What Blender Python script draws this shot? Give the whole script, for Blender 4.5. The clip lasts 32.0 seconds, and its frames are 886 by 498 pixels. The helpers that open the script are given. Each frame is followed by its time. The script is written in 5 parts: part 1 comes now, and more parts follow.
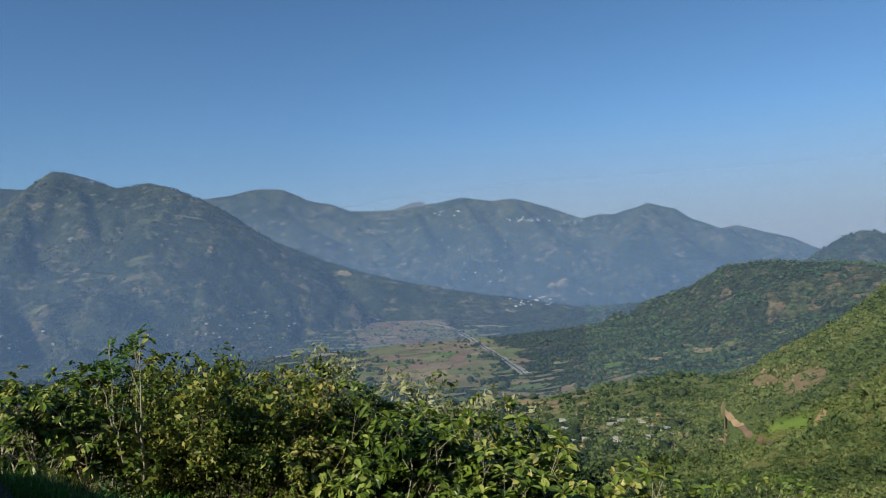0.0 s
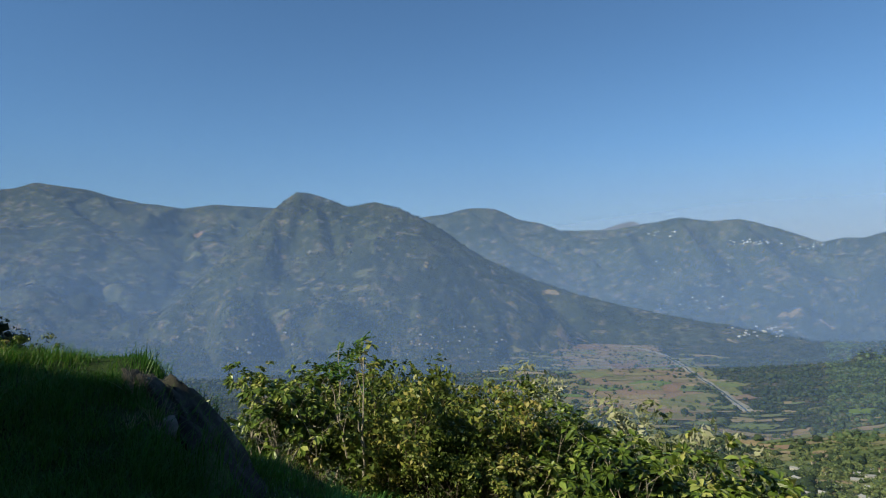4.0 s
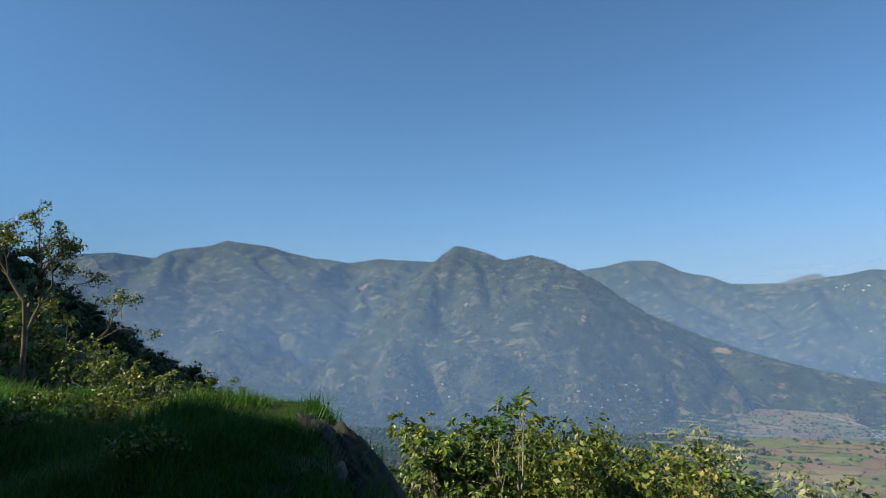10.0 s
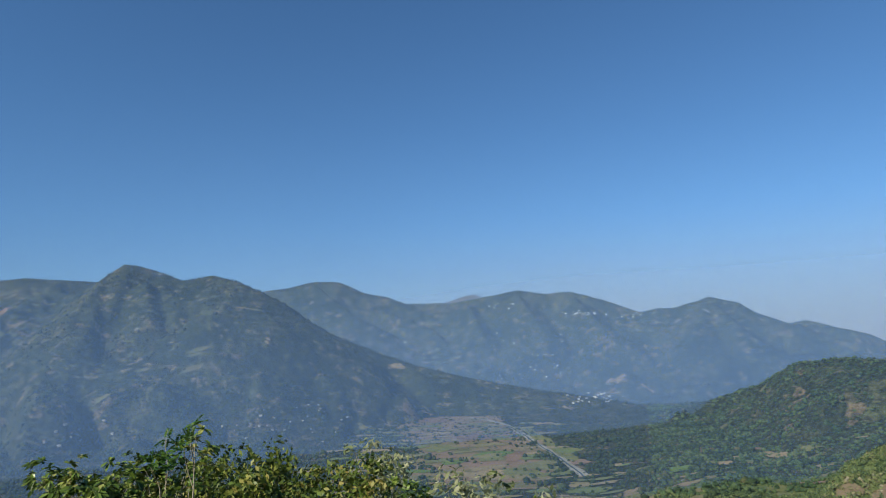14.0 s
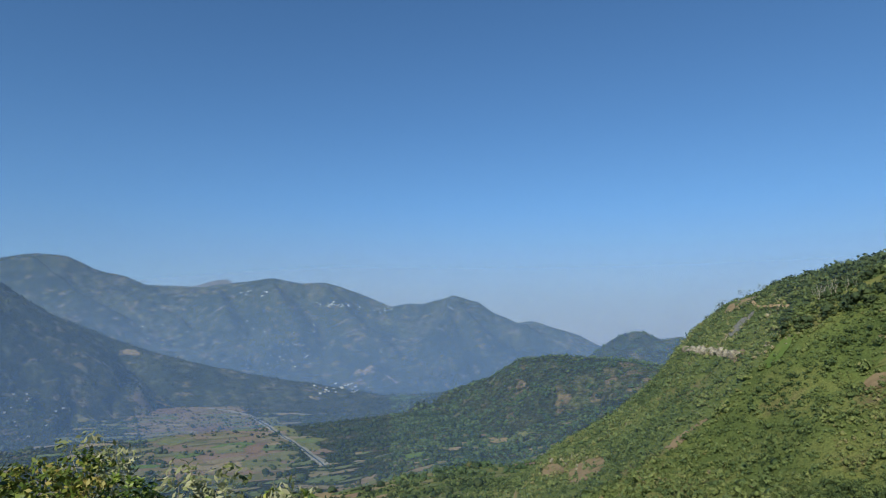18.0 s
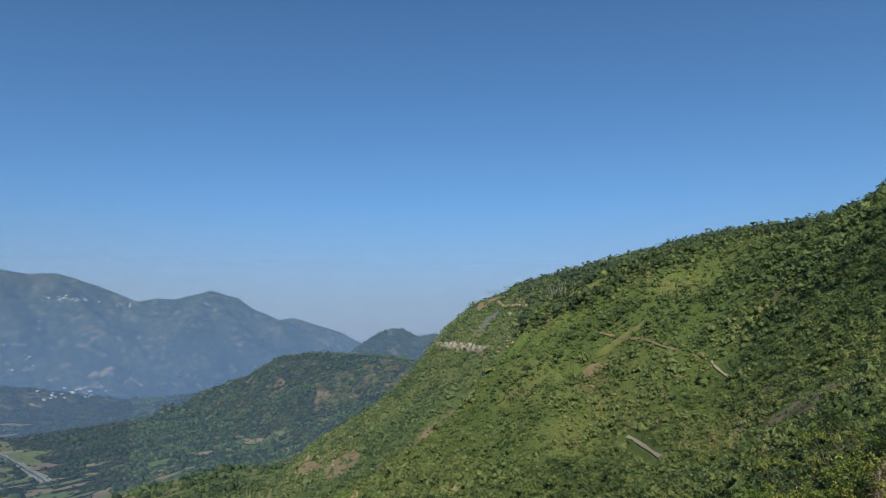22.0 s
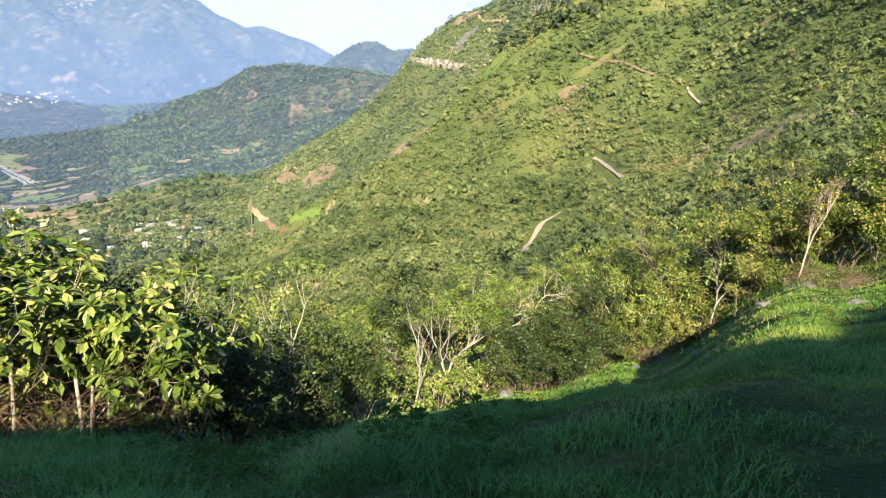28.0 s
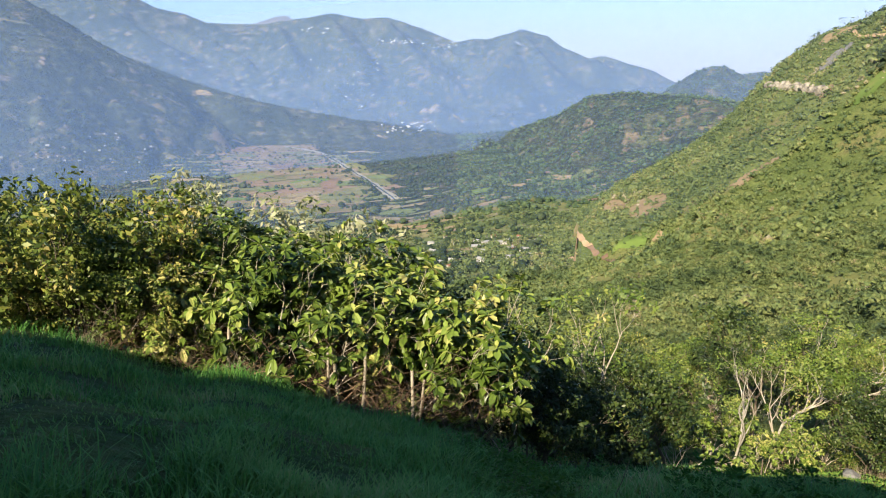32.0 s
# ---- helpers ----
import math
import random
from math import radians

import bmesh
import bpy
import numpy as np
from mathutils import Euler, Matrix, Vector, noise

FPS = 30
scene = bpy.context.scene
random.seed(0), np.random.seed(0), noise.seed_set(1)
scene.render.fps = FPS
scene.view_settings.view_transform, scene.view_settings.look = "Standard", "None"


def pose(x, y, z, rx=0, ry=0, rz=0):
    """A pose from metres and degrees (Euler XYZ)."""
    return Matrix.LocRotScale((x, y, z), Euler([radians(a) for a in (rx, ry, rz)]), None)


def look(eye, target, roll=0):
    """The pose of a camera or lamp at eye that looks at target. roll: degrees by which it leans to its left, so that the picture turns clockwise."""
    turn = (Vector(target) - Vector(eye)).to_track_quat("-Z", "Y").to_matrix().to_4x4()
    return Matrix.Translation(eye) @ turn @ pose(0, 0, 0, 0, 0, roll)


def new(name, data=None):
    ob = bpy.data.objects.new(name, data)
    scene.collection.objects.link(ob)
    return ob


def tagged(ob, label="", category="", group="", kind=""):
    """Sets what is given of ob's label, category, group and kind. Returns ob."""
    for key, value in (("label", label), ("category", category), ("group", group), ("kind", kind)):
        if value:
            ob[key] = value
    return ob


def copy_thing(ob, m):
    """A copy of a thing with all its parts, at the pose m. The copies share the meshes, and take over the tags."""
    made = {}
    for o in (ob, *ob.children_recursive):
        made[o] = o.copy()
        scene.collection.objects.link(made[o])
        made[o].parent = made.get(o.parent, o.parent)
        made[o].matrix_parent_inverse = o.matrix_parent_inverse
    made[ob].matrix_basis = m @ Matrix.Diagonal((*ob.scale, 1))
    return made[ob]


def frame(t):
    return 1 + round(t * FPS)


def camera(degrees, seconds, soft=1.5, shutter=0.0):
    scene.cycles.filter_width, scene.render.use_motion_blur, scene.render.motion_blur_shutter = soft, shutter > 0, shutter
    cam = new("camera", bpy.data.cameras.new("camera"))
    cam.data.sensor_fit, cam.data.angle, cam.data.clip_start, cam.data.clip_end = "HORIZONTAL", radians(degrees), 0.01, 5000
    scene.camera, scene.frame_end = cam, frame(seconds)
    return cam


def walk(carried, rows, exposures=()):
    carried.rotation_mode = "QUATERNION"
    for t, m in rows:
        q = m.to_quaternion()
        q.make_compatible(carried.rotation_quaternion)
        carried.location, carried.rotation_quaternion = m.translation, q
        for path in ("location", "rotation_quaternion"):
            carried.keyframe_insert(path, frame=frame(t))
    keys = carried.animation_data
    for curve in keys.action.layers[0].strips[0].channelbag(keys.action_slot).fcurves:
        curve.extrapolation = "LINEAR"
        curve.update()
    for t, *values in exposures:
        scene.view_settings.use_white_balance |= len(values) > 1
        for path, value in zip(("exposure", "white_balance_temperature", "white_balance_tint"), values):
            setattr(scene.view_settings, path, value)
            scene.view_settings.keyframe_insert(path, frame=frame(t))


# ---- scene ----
# The lookout stands at the origin; bearings are degrees clockwise from +y.
EYE = 2.0
WALK = [
    (0, -0.00, -0.00, 1.97, -2.02), (0.5, -0.00, -2.44, 1.61, -2.01), (1, -0.00, -4.41, 1.26, -2.28), (1.5, -0.00, -6.89, 1.51, -1.77), (2, -0.00, -10.02, 1.83, -1.71),
    (2.5, -0.01, -12.87, 2.24, -1.56), (3, -0.02, -14.66, 2.73, -1.20), (3.5, -0.03, -16.47, 3.57, -0.28), (5.5, -0.06, -22.01, 3.86, 0.62), (6, -0.07, -24.02, 3.42, 0.30),
    (6.5, -0.09, -26.13, 2.99, 0.67), (7, -0.11, -28.94, 3.06, 0.67), (7.5, -0.13, -31.69, 3.45, 0.58), (8, -0.15, -33.74, 3.61, 0.73), (8.5, -0.16, -37.23, 4.62, 2.65),
    (9, -0.16, -39.32, 6.23, 3.46), (9.5, -0.14, -35.10, 7.66, 2.15), (10, -0.11, -31.62, 8.22, 1.75), (10.5, -0.08, -25.11, 7.85, 0.33), (11, -0.07, -21.13, 9.65, -0.58),
    (11.5, -0.05, -17.90, 11.84, -0.07), (12, -0.04, -13.69, 12.22, -0.88), (12.5, -0.04, -9.75, 12.00, -1.05), (13, -0.03, -6.94, 11.63, -0.59), (13.5, -0.02, -5.81, 10.81, -1.13),
    (15.5, -0.00, 2.87, 9.42, -0.44), (16, -0.00, 5.86, 9.01, -0.52), (16.5, -0.00, 8.10, 8.53, -0.17), (17, -0.00, 10.50, 8.59, -0.00), (17.5, -0.00, 13.80, 8.84, -0.07),
    (18, -0.00, 16.44, 9.12, 0.06), (18.5, -0.00, 18.66, 9.07, -0.21), (19, -0.00, 20.90, 9.01, -0.29), (19.5, -0.00, 23.27, 8.92, 0.01), (20, -0.00, 25.33, 8.81, 0.24),
    (20.5, -0.00, 28.07, 9.07, 0.28), (21, -0.00, 30.74, 9.09, -0.25), (21.5, -0.00, 33.42, 9.04, -0.33), (22, -0.00, 36.86, 8.75, -0.74), (22.5, -0.00, 40.65, 8.55, -0.53),
    (23, -0.00, 44.14, 7.98, 0.13), (23.5, -0.00, 47.06, 4.67, 0.67), (24, -0.00, 48.07, -2.21, 0.74), (24.5, -0.00, 46.44, -5.12, 0.41), (26.5, -0.00, 47.09, -14.89, 1.54),
    (27, -0.00, 45.38, -16.43, 1.30), (27.5, -0.00, 42.35, -17.05, 1.19), (28, -0.00, 39.13, -15.40, 1.29), (28.5, -0.00, 34.98, -14.72, 0.73), (29, -0.00, 30.13, -15.07, 0.83),
    (29.5, -0.00, 26.20, -15.33, 0.70), (30, -0.00, 22.94, -15.11, 0.69), (30.5, -0.00, 19.82, -15.17, 0.62), (31, -0.00, 16.90, -14.60, 0.31), (31.5, -0.00, 14.17, -13.40, -0.04),
    (32, -0.00, 10.78, -13.28, -0.38),
]


def heading(side, bearing, tilt, lean):
    """The camera's pose at the lookout: sideways shift, bearing, tilt and lean."""
    a, e = radians(bearing), radians(tilt)
    eye = Vector((side, 0.0, EYE))
    way = Vector((math.sin(a) * math.cos(e), math.cos(a) * math.cos(e), math.sin(e)))
    return look(eye, eye + way, lean)


cam = camera(67.8, 32.0, soft=1.1)
walk(cam, [(t, heading(s, b, e, r)) for t, s, b, e, r in WALK],
     exposures=[(0, 0.04, 6500, -1), (3, 0.12, 6550, -1), (6, 0.4, 6800, -1), (9, 0.55, 6850, -2), (11, 0.3, 6400, -2), (13, 0.12, 6100, -1), (16, 0.05, 6100, -1), (20, 0.02, 6150, -1), (23, -0.02, 6200, -1),
                (24.5, 0.28, 6750, 2), (26.5, 1.18, 6950, 8), (28.5, 1.5, 6950, 9), (31, 1.4, 6950, 9), (32, 1.1, 6900, 8)])

# ---- light ----
SUN_BEARING, SUN_HEIGHT = -140.0, 32.0
world = bpy.data.worlds.new("daylight")
scene.world = world
world.use_nodes = True
sky = world.node_tree.nodes.new("ShaderNodeTexSky")
sky.sky_type, sky.sun_disc = "NISHITA", False
sky.sun_elevation, sky.sun_rotation = radians(SUN_HEIGHT), radians(SUN_BEARING)
sky.altitude, sky.air_density, sky.dust_density, sky.ozone_density = 900, 1.0, 0.3, 7.5
background = world.node_tree.nodes["Background"]
background.inputs["Strength"].default_value = 0.112
world.node_tree.links.new(sky.outputs[0], background.inputs["Color"])
sun_data = bpy.data.lights.new("sun", "SUN")
sun_data.energy, sun_data.angle, sun_data.color = 5.0, radians(0.5), (1.0, 0.87, 0.66)
sun = new("sun", sun_data)
SUN_WAY = Vector((math.sin(radians(SUN_BEARING)) * math.cos(radians(SUN_HEIGHT)),
                  math.cos(radians(SUN_BEARING)) * math.cos(radians(SUN_HEIGHT)), math.sin(radians(SUN_HEIGHT))))
sun.matrix_world = look(SUN_WAY * 200, (0, 0, 0))


# ---- materials ----
def nodes_of(name):
    m = bpy.data.materials.new(name)
    m.use_nodes = True
    t = m.node_tree
    return m, t, t.nodes, t.links, t.nodes["Principled BSDF"]


def ramp(nodes, stops):
    r = nodes.new("ShaderNodeValToRGB")
    while len(r.color_ramp.elements) < len(stops):
        r.color_ramp.elements.new(0.5)
    for e, (p, c) in zip(r.color_ramp.elements, stops):
        e.position, e.color = p, (*c, 1)
    return r


def noise_at(nodes, links, scale, detail=4.0, rough=0.55, source=None):
    n = nodes.new("ShaderNodeTexNoise")
    n.inputs["Scale"].default_value, n.inputs["Detail"].default_value, n.inputs["Roughness"].default_value = scale, detail, rough
    if source:
        links.new(source, n.inputs["Vector"])
    return n


def mix_colour(nodes, links, fac, a, b, mode="MIX"):
    m = nodes.new("ShaderNodeMix")
    m.data_type, m.blend_type = "RGBA", mode
    for sock, v in ((m.inputs[0], fac), (m.inputs[6], a), (m.inputs[7], b)):
        if hasattr(v, "is_linked"):
            links.new(v, sock)
        elif isinstance(v, tuple):
            sock.default_value = (*v, 1)
        else:
            sock.default_value = v
    return m.outputs[2]


def surface(name, stops, scale, fine, rough=0.9, bump=0.3, depth=0.02, grain=0.35, metal=0.0):
    """A rough natural surface: broad colour change, fine grain and relief, by world position."""
    m, t, nodes, links, b = nodes_of(name)
    pos = nodes.new("ShaderNodeNewGeometry").outputs["Position"]
    broad = noise_at(nodes, links, scale, 5, 0.6, pos)
    small = noise_at(nodes, links, fine, 6, 0.65, pos)
    r = ramp(nodes, stops)
    links.new(broad.outputs[0], r.inputs[0])
    g = ramp(nodes, [(0.3, (0.45, 0.45, 0.45)), (0.7, (1.0, 1.0, 1.0))])
    links.new(small.outputs[0], g.inputs[0])
    links.new(mix_colour(nodes, links, grain, r.outputs[0], g.outputs[0], "MULTIPLY"), b.inputs["Base Color"])
    b.inputs["Roughness"].default_value, b.inputs["Metallic"].default_value = rough, metal
    b.inputs["Specular IOR Level"].default_value = 0.2
    bp = nodes.new("ShaderNodeBump")
    bp.inputs["Strength"].default_value, bp.inputs["Distance"].default_value = bump, depth
    links.new(small.outputs[0], bp.inputs["Height"])
    links.new(bp.outputs[0], b.inputs["Normal"])
    return m


def foliage(name, stops, patch, spread=0.35, gloss=0.45, through_light=0.3, single=0.0, tuft=0.0):
    """Leaves: hue by patch, by single tree and by leaf, some light passing through."""
    m, t, nodes, links, b = nodes_of(name)
    geo = nodes.new("ShaderNodeNewGeometry")
    broad = noise_at(nodes, links, patch, 2, 0.5, geo.outputs["Position"])
    mix = nodes.new("ShaderNodeMath")
    mix.operation = "MULTIPLY_ADD"
    links.new(geo.outputs["Random Per Island"], mix.inputs[0])
    mix.inputs[1].default_value = spread
    shift = nodes.new("ShaderNodeMath")
    shift.operation = "SUBTRACT"
    wide = nodes.new("ShaderNodeMath")
    wide.operation = "MULTIPLY_ADD"
    tone = broad.outputs[0]
    if single:
        tree = noise_at(nodes, links, single, 1, 0.5, geo.outputs["Position"])
        half = nodes.new("ShaderNodeMath")
        half.operation = "ADD"
        links.new(tone, half.inputs[0])
        links.new(tree.outputs[0], half.inputs[1])
        tone = half.outputs[0]
    links.new(tone, wide.inputs[0])
    wide.inputs[1].default_value, wide.inputs[2].default_value = (1.35, -0.9) if single else (1.7, -0.35)
    links.new(wide.outputs[0], shift.inputs[0])
    shift.inputs[1].default_value = spread / 2
    links.new(shift.outputs[0], mix.inputs[2])
    r = ramp(nodes, stops)
    links.new(mix.outputs[0], r.inputs[0])
    leaf_colour = r.outputs[0]
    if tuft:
        # leaf tufts too small to build: their relief, and painted shade in their gaps
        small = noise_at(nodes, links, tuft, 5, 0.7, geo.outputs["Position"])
        gap_shade = ramp(nodes, [(0.34, (0.42, 0.46, 0.4)), (0.48, (0.95, 0.95, 0.92)), (0.66, (1.4, 1.35, 1.2))])
        links.new(small.outputs[0], gap_shade.inputs[0])
        leaf_colour = mix_colour(nodes, links, 1.0, leaf_colour, gap_shade.outputs[0], "MULTIPLY")
        relief = nodes.new("ShaderNodeBump")
        relief.inputs["Strength"].default_value, relief.inputs["Distance"].default_value = 1.0, 0.9 / tuft
        links.new(small.outputs[0], relief.inputs["Height"])
        links.new(relief.outputs[0], b.inputs["Normal"])
    links.new(leaf_colour, b.inputs["Base Color"])
    b.inputs["Roughness"].default_value = gloss
    b.inputs["Specular IOR Level"].default_value = 0.3
    tr = nodes.new("ShaderNodeBsdfTranslucent")
    links.new(leaf_colour, tr.inputs["Color"])
    ms = nodes.new("ShaderNodeMixShader")
    ms.inputs[0].default_value = through_light
    links.new(b.outputs[0], ms.inputs[1])
    links.new(tr.outputs[0], ms.inputs[2])
    links.new(ms.outputs[0], nodes["Material Output"].inputs["Surface"])
    return m


GROUND = surface("hillside_soil_and_scrub", [(0.32, (0.11, 0.155, 0.046)), (0.48, (0.165, 0.215, 0.064)), (0.58, (0.22, 0.25, 0.08)), (0.68, (0.25, 0.215, 0.105)), (0.8, (0.3, 0.235, 0.13))], 0.018, 0.7, 0.95, 1.0, 1.4, 0.95)
FAR_GROUND, _t, _n, _l, _b = nodes_of("far_slopes_woods_and_fields")
_pos = _n.new("ShaderNodeNewGeometry").outputs["Position"]
# woods, scrub and small plots: plots are cells, gathered where a broad noise is high
_cell = _n.new("ShaderNodeTexVoronoi")
_cell.inputs["Scale"].default_value = 0.034
_bend = noise_at(_n, _l, 0.02, 3, 0.6, _pos)
_bent = _n.new("ShaderNodeVectorMath")
_bent.operation = "MULTIPLY_ADD"
_l.new(_bend.outputs[1], _bent.inputs[0])
_bent.inputs[1].default_value = (60, 60, 60)
_l.new(_pos, _bent.inputs[2])
_l.new(_bent.outputs[0], _cell.inputs["Vector"])
_hue = _n.new("ShaderNodeSeparateXYZ")
_l.new(_cell.outputs["Color"], _hue.inputs[0])
_plots = ramp(_n, [(0.0, (0.05, 0.062, 0.036)), (0.4, (0.068, 0.08, 0.044)), (0.7, (0.1, 0.105, 0.06)), (0.9, (0.17, 0.135, 0.09)), (1.0, (0.085, 0.1, 0.048))])
_l.new(_hue.outputs[0], _plots.inputs[0])
_broad = noise_at(_n, _l, 0.0035, 5, 0.62, _pos)
_woods = ramp(_n, [(0.3, (0.026, 0.038, 0.024)), (0.5, (0.043, 0.056, 0.034)), (0.7, (0.075, 0.08, 0.048))])
_l.new(_broad.outputs[0], _woods.inputs[0])
_sum = _n.new("ShaderNodeMath")
_sum.operation = "MULTIPLY_ADD"
_l.new(_hue.outputs[1], _sum.inputs[0])
_sum.inputs[1].default_value = 0.42
_l.new(_broad.outputs[0], _sum.inputs[2])
_open = ramp(_n, [(0.70, (0, 0, 0)), (0.78, (1, 1, 1))])
_l.new(_sum.outputs[0], _open.inputs[0])
_land = mix_colour(_n, _l, _open.outputs[0], _woods.outputs[0], _plots.outputs[0])
# crown relief, with shade in the hollows multiplied into the land colour
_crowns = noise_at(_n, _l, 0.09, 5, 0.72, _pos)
_crown_shade = ramp(_n, [(0.38, (0.36, 0.38, 0.4)), (0.5, (0.85, 0.85, 0.85)), (0.63, (1.6, 1.55, 1.4))])
_l.new(_crowns.outputs[0], _crown_shade.inputs[0])
_l.new(mix_colour(_n, _l, 1.0, _land, _crown_shade.outputs[0], "MULTIPLY"), _b.inputs["Base Color"])
_b.inputs["Roughness"].default_value, _b.inputs["Specular IOR Level"].default_value = 0.95, 0.1
_bp = _n.new("ShaderNodeBump")
_bp.inputs["Strength"].default_value, _bp.inputs["Distance"].default_value = 1.0, 9.0
_l.new(_crowns.outputs[0], _bp.inputs["Height"])
_l.new(_bp.outputs[0], _b.inputs["Normal"])
PASTURE = surface("pasture_turf", [(0.3, (0.026, 0.07, 0.012)), (0.46, (0.055, 0.11, 0.02)), (0.62, (0.13, 0.17, 0.038)), (0.8, (0.24, 0.19, 0.08))], 0.7, 3.2, 0.9, 1.0, 0.6, 1.0)
# Darker copy of PASTURE: the knoll's shade is put into the turf colour.
SHADE_TURF = surface("shade_toned_knoll_turf", [(0.3, (0.016, 0.04, 0.008)), (0.5, (0.03, 0.066, 0.013)), (0.72, (0.06, 0.085, 0.022)), (0.85, (0.11, 0.09, 0.04))], 0.7, 2.4, 0.9, 1.0, 0.3, 0.95)
# Grazed blades made lighter and yellower: sun on the pasture, put into colour.
LIT_GRASS = foliage("grazed_lit_blades", [(0.2, (0.07, 0.15, 0.02)), (0.5, (0.15, 0.25, 0.038)), (0.75, (0.27, 0.32, 0.07)), (0.95, (0.42, 0.35, 0.15))], 0.25, 0.25, 0.6, 0.25)
BANK_GRASS = foliage("bank_grass_blades", [(0.2, (0.05, 0.16, 0.03)), (0.5, (0.11, 0.28, 0.05)), (0.75, (0.19, 0.33, 0.075)), (0.95, (0.34, 0.32, 0.14))], 0.5, 0.45, 0.5, 0.3)
# Blades darker than on the bank, with the knoll's shade in their colour.
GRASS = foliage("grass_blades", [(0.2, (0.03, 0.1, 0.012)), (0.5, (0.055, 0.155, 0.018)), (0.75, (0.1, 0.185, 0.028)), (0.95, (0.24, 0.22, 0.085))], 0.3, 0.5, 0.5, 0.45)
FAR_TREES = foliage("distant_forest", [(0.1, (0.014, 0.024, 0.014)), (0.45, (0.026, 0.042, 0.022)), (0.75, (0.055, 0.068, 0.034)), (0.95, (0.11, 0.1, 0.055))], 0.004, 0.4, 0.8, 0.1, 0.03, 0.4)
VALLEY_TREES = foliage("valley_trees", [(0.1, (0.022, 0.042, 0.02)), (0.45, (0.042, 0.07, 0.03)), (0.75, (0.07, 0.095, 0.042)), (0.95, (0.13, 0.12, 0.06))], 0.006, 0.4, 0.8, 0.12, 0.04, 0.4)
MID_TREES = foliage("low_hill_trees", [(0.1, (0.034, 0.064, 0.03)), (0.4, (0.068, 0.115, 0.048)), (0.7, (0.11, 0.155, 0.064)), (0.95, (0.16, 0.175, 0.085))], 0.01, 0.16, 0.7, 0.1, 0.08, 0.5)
# HILL_TREES darkened: the spur's deep shade is part of these colours.
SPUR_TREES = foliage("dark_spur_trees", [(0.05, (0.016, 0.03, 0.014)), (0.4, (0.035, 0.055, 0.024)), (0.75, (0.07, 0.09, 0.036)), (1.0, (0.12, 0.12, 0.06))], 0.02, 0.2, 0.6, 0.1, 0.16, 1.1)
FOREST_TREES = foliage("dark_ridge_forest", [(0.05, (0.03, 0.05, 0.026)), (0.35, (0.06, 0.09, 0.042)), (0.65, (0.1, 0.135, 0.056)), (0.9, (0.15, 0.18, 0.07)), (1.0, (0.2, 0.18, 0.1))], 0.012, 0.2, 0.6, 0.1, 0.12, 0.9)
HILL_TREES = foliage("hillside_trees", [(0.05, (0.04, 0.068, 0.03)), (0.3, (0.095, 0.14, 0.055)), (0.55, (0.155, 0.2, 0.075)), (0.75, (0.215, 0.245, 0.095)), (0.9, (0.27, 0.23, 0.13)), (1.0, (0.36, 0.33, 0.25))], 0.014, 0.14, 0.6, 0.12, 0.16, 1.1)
BIG_LEAF = foliage("broad_leaves", [(0.1, (0.035, 0.065, 0.012)), (0.4, (0.1, 0.155, 0.025)), (0.7, (0.18, 0.255, 0.05)), (0.9, (0.36, 0.39, 0.115)), (1.0, (0.42, 0.4, 0.14))], 0.5, 0.8, 0.34, 0.16)
DARK_LEAF = foliage("small_olive_leaves", [(0.2, (0.055, 0.085, 0.016)), (0.5, (0.11, 0.16, 0.028)), (0.8, (0.25, 0.26, 0.06)), (0.97, (0.32, 0.27, 0.085))], 0.6, 0.7, 0.45, 0.14)
# Very dark green: shade of the bank and hedge is in the leaf colour.
DEEP_SHADE_LEAF = foliage("deep_green_leaves", [(0.2, (0.02, 0.036, 0.011)), (0.5, (0.045, 0.074, 0.02)), (0.8, (0.085, 0.12, 0.03)), (0.97, (0.16, 0.16, 0.05))], 0.6, 0.5, 0.45, 0.12)
PALE_BARK = surface("pale_bark", [(0.3, (0.32, 0.28, 0.22)), (0.7, (0.52, 0.47, 0.4))], 2.0, 14.0, 0.9, 0.5, 0.02)
DARK_BARK = surface("brown_bark", [(0.3, (0.10, 0.08, 0.06)), (0.7, (0.2, 0.17, 0.13))], 2.0, 14.0, 0.9, 0.5, 0.02)
ROCK = surface("grey_limestone", [(0.3, (0.09, 0.09, 0.085)), (0.5, (0.2, 0.195, 0.18)), (0.7, (0.34, 0.33, 0.3))], 0.8, 6.0, 0.9, 0.8, 0.06, 0.6)


# ---- helpers for meshes ----
rng = np.random.default_rng(7)


def mesh_of(name, verts, faces, material, smooth=False):
    """A mesh from arrays: verts n x 3, faces m x 3 or m x 4."""
    verts, faces = np.asarray(verts, dtype=np.float32), np.asarray(faces, dtype=np.int32)
    me = bpy.data.meshes.new(name)
    k = faces.shape[1]
    me.vertices.add(len(verts))
    me.vertices.foreach_set("co", verts.ravel())
    me.loops.add(faces.size)
    me.loops.foreach_set("vertex_index", faces.ravel())
    me.polygons.add(len(faces))
    me.polygons.foreach_set("loop_start", np.arange(0, faces.size, k, dtype=np.int32))
    me.polygons.foreach_set("loop_total", np.full(len(faces), k, dtype=np.int32))
    me.polygons.foreach_set("use_smooth", np.full(len(faces), smooth))
    me.materials.append(material)
    me.update(calc_edges=True)
    return me


def piece(name, me, parent=None, label=""):
    ob = new(name, me)
    ob.parent = parent
    if label:
        tagged(ob, label)
    return ob


def thing(name, label, category, place=(0, 0, 0), turn=0.0, group="", kind=""):
    ob = tagged(new(name), label, category, group, kind)
    ob.matrix_basis = pose(*place, 0, 0, turn)
    return ob


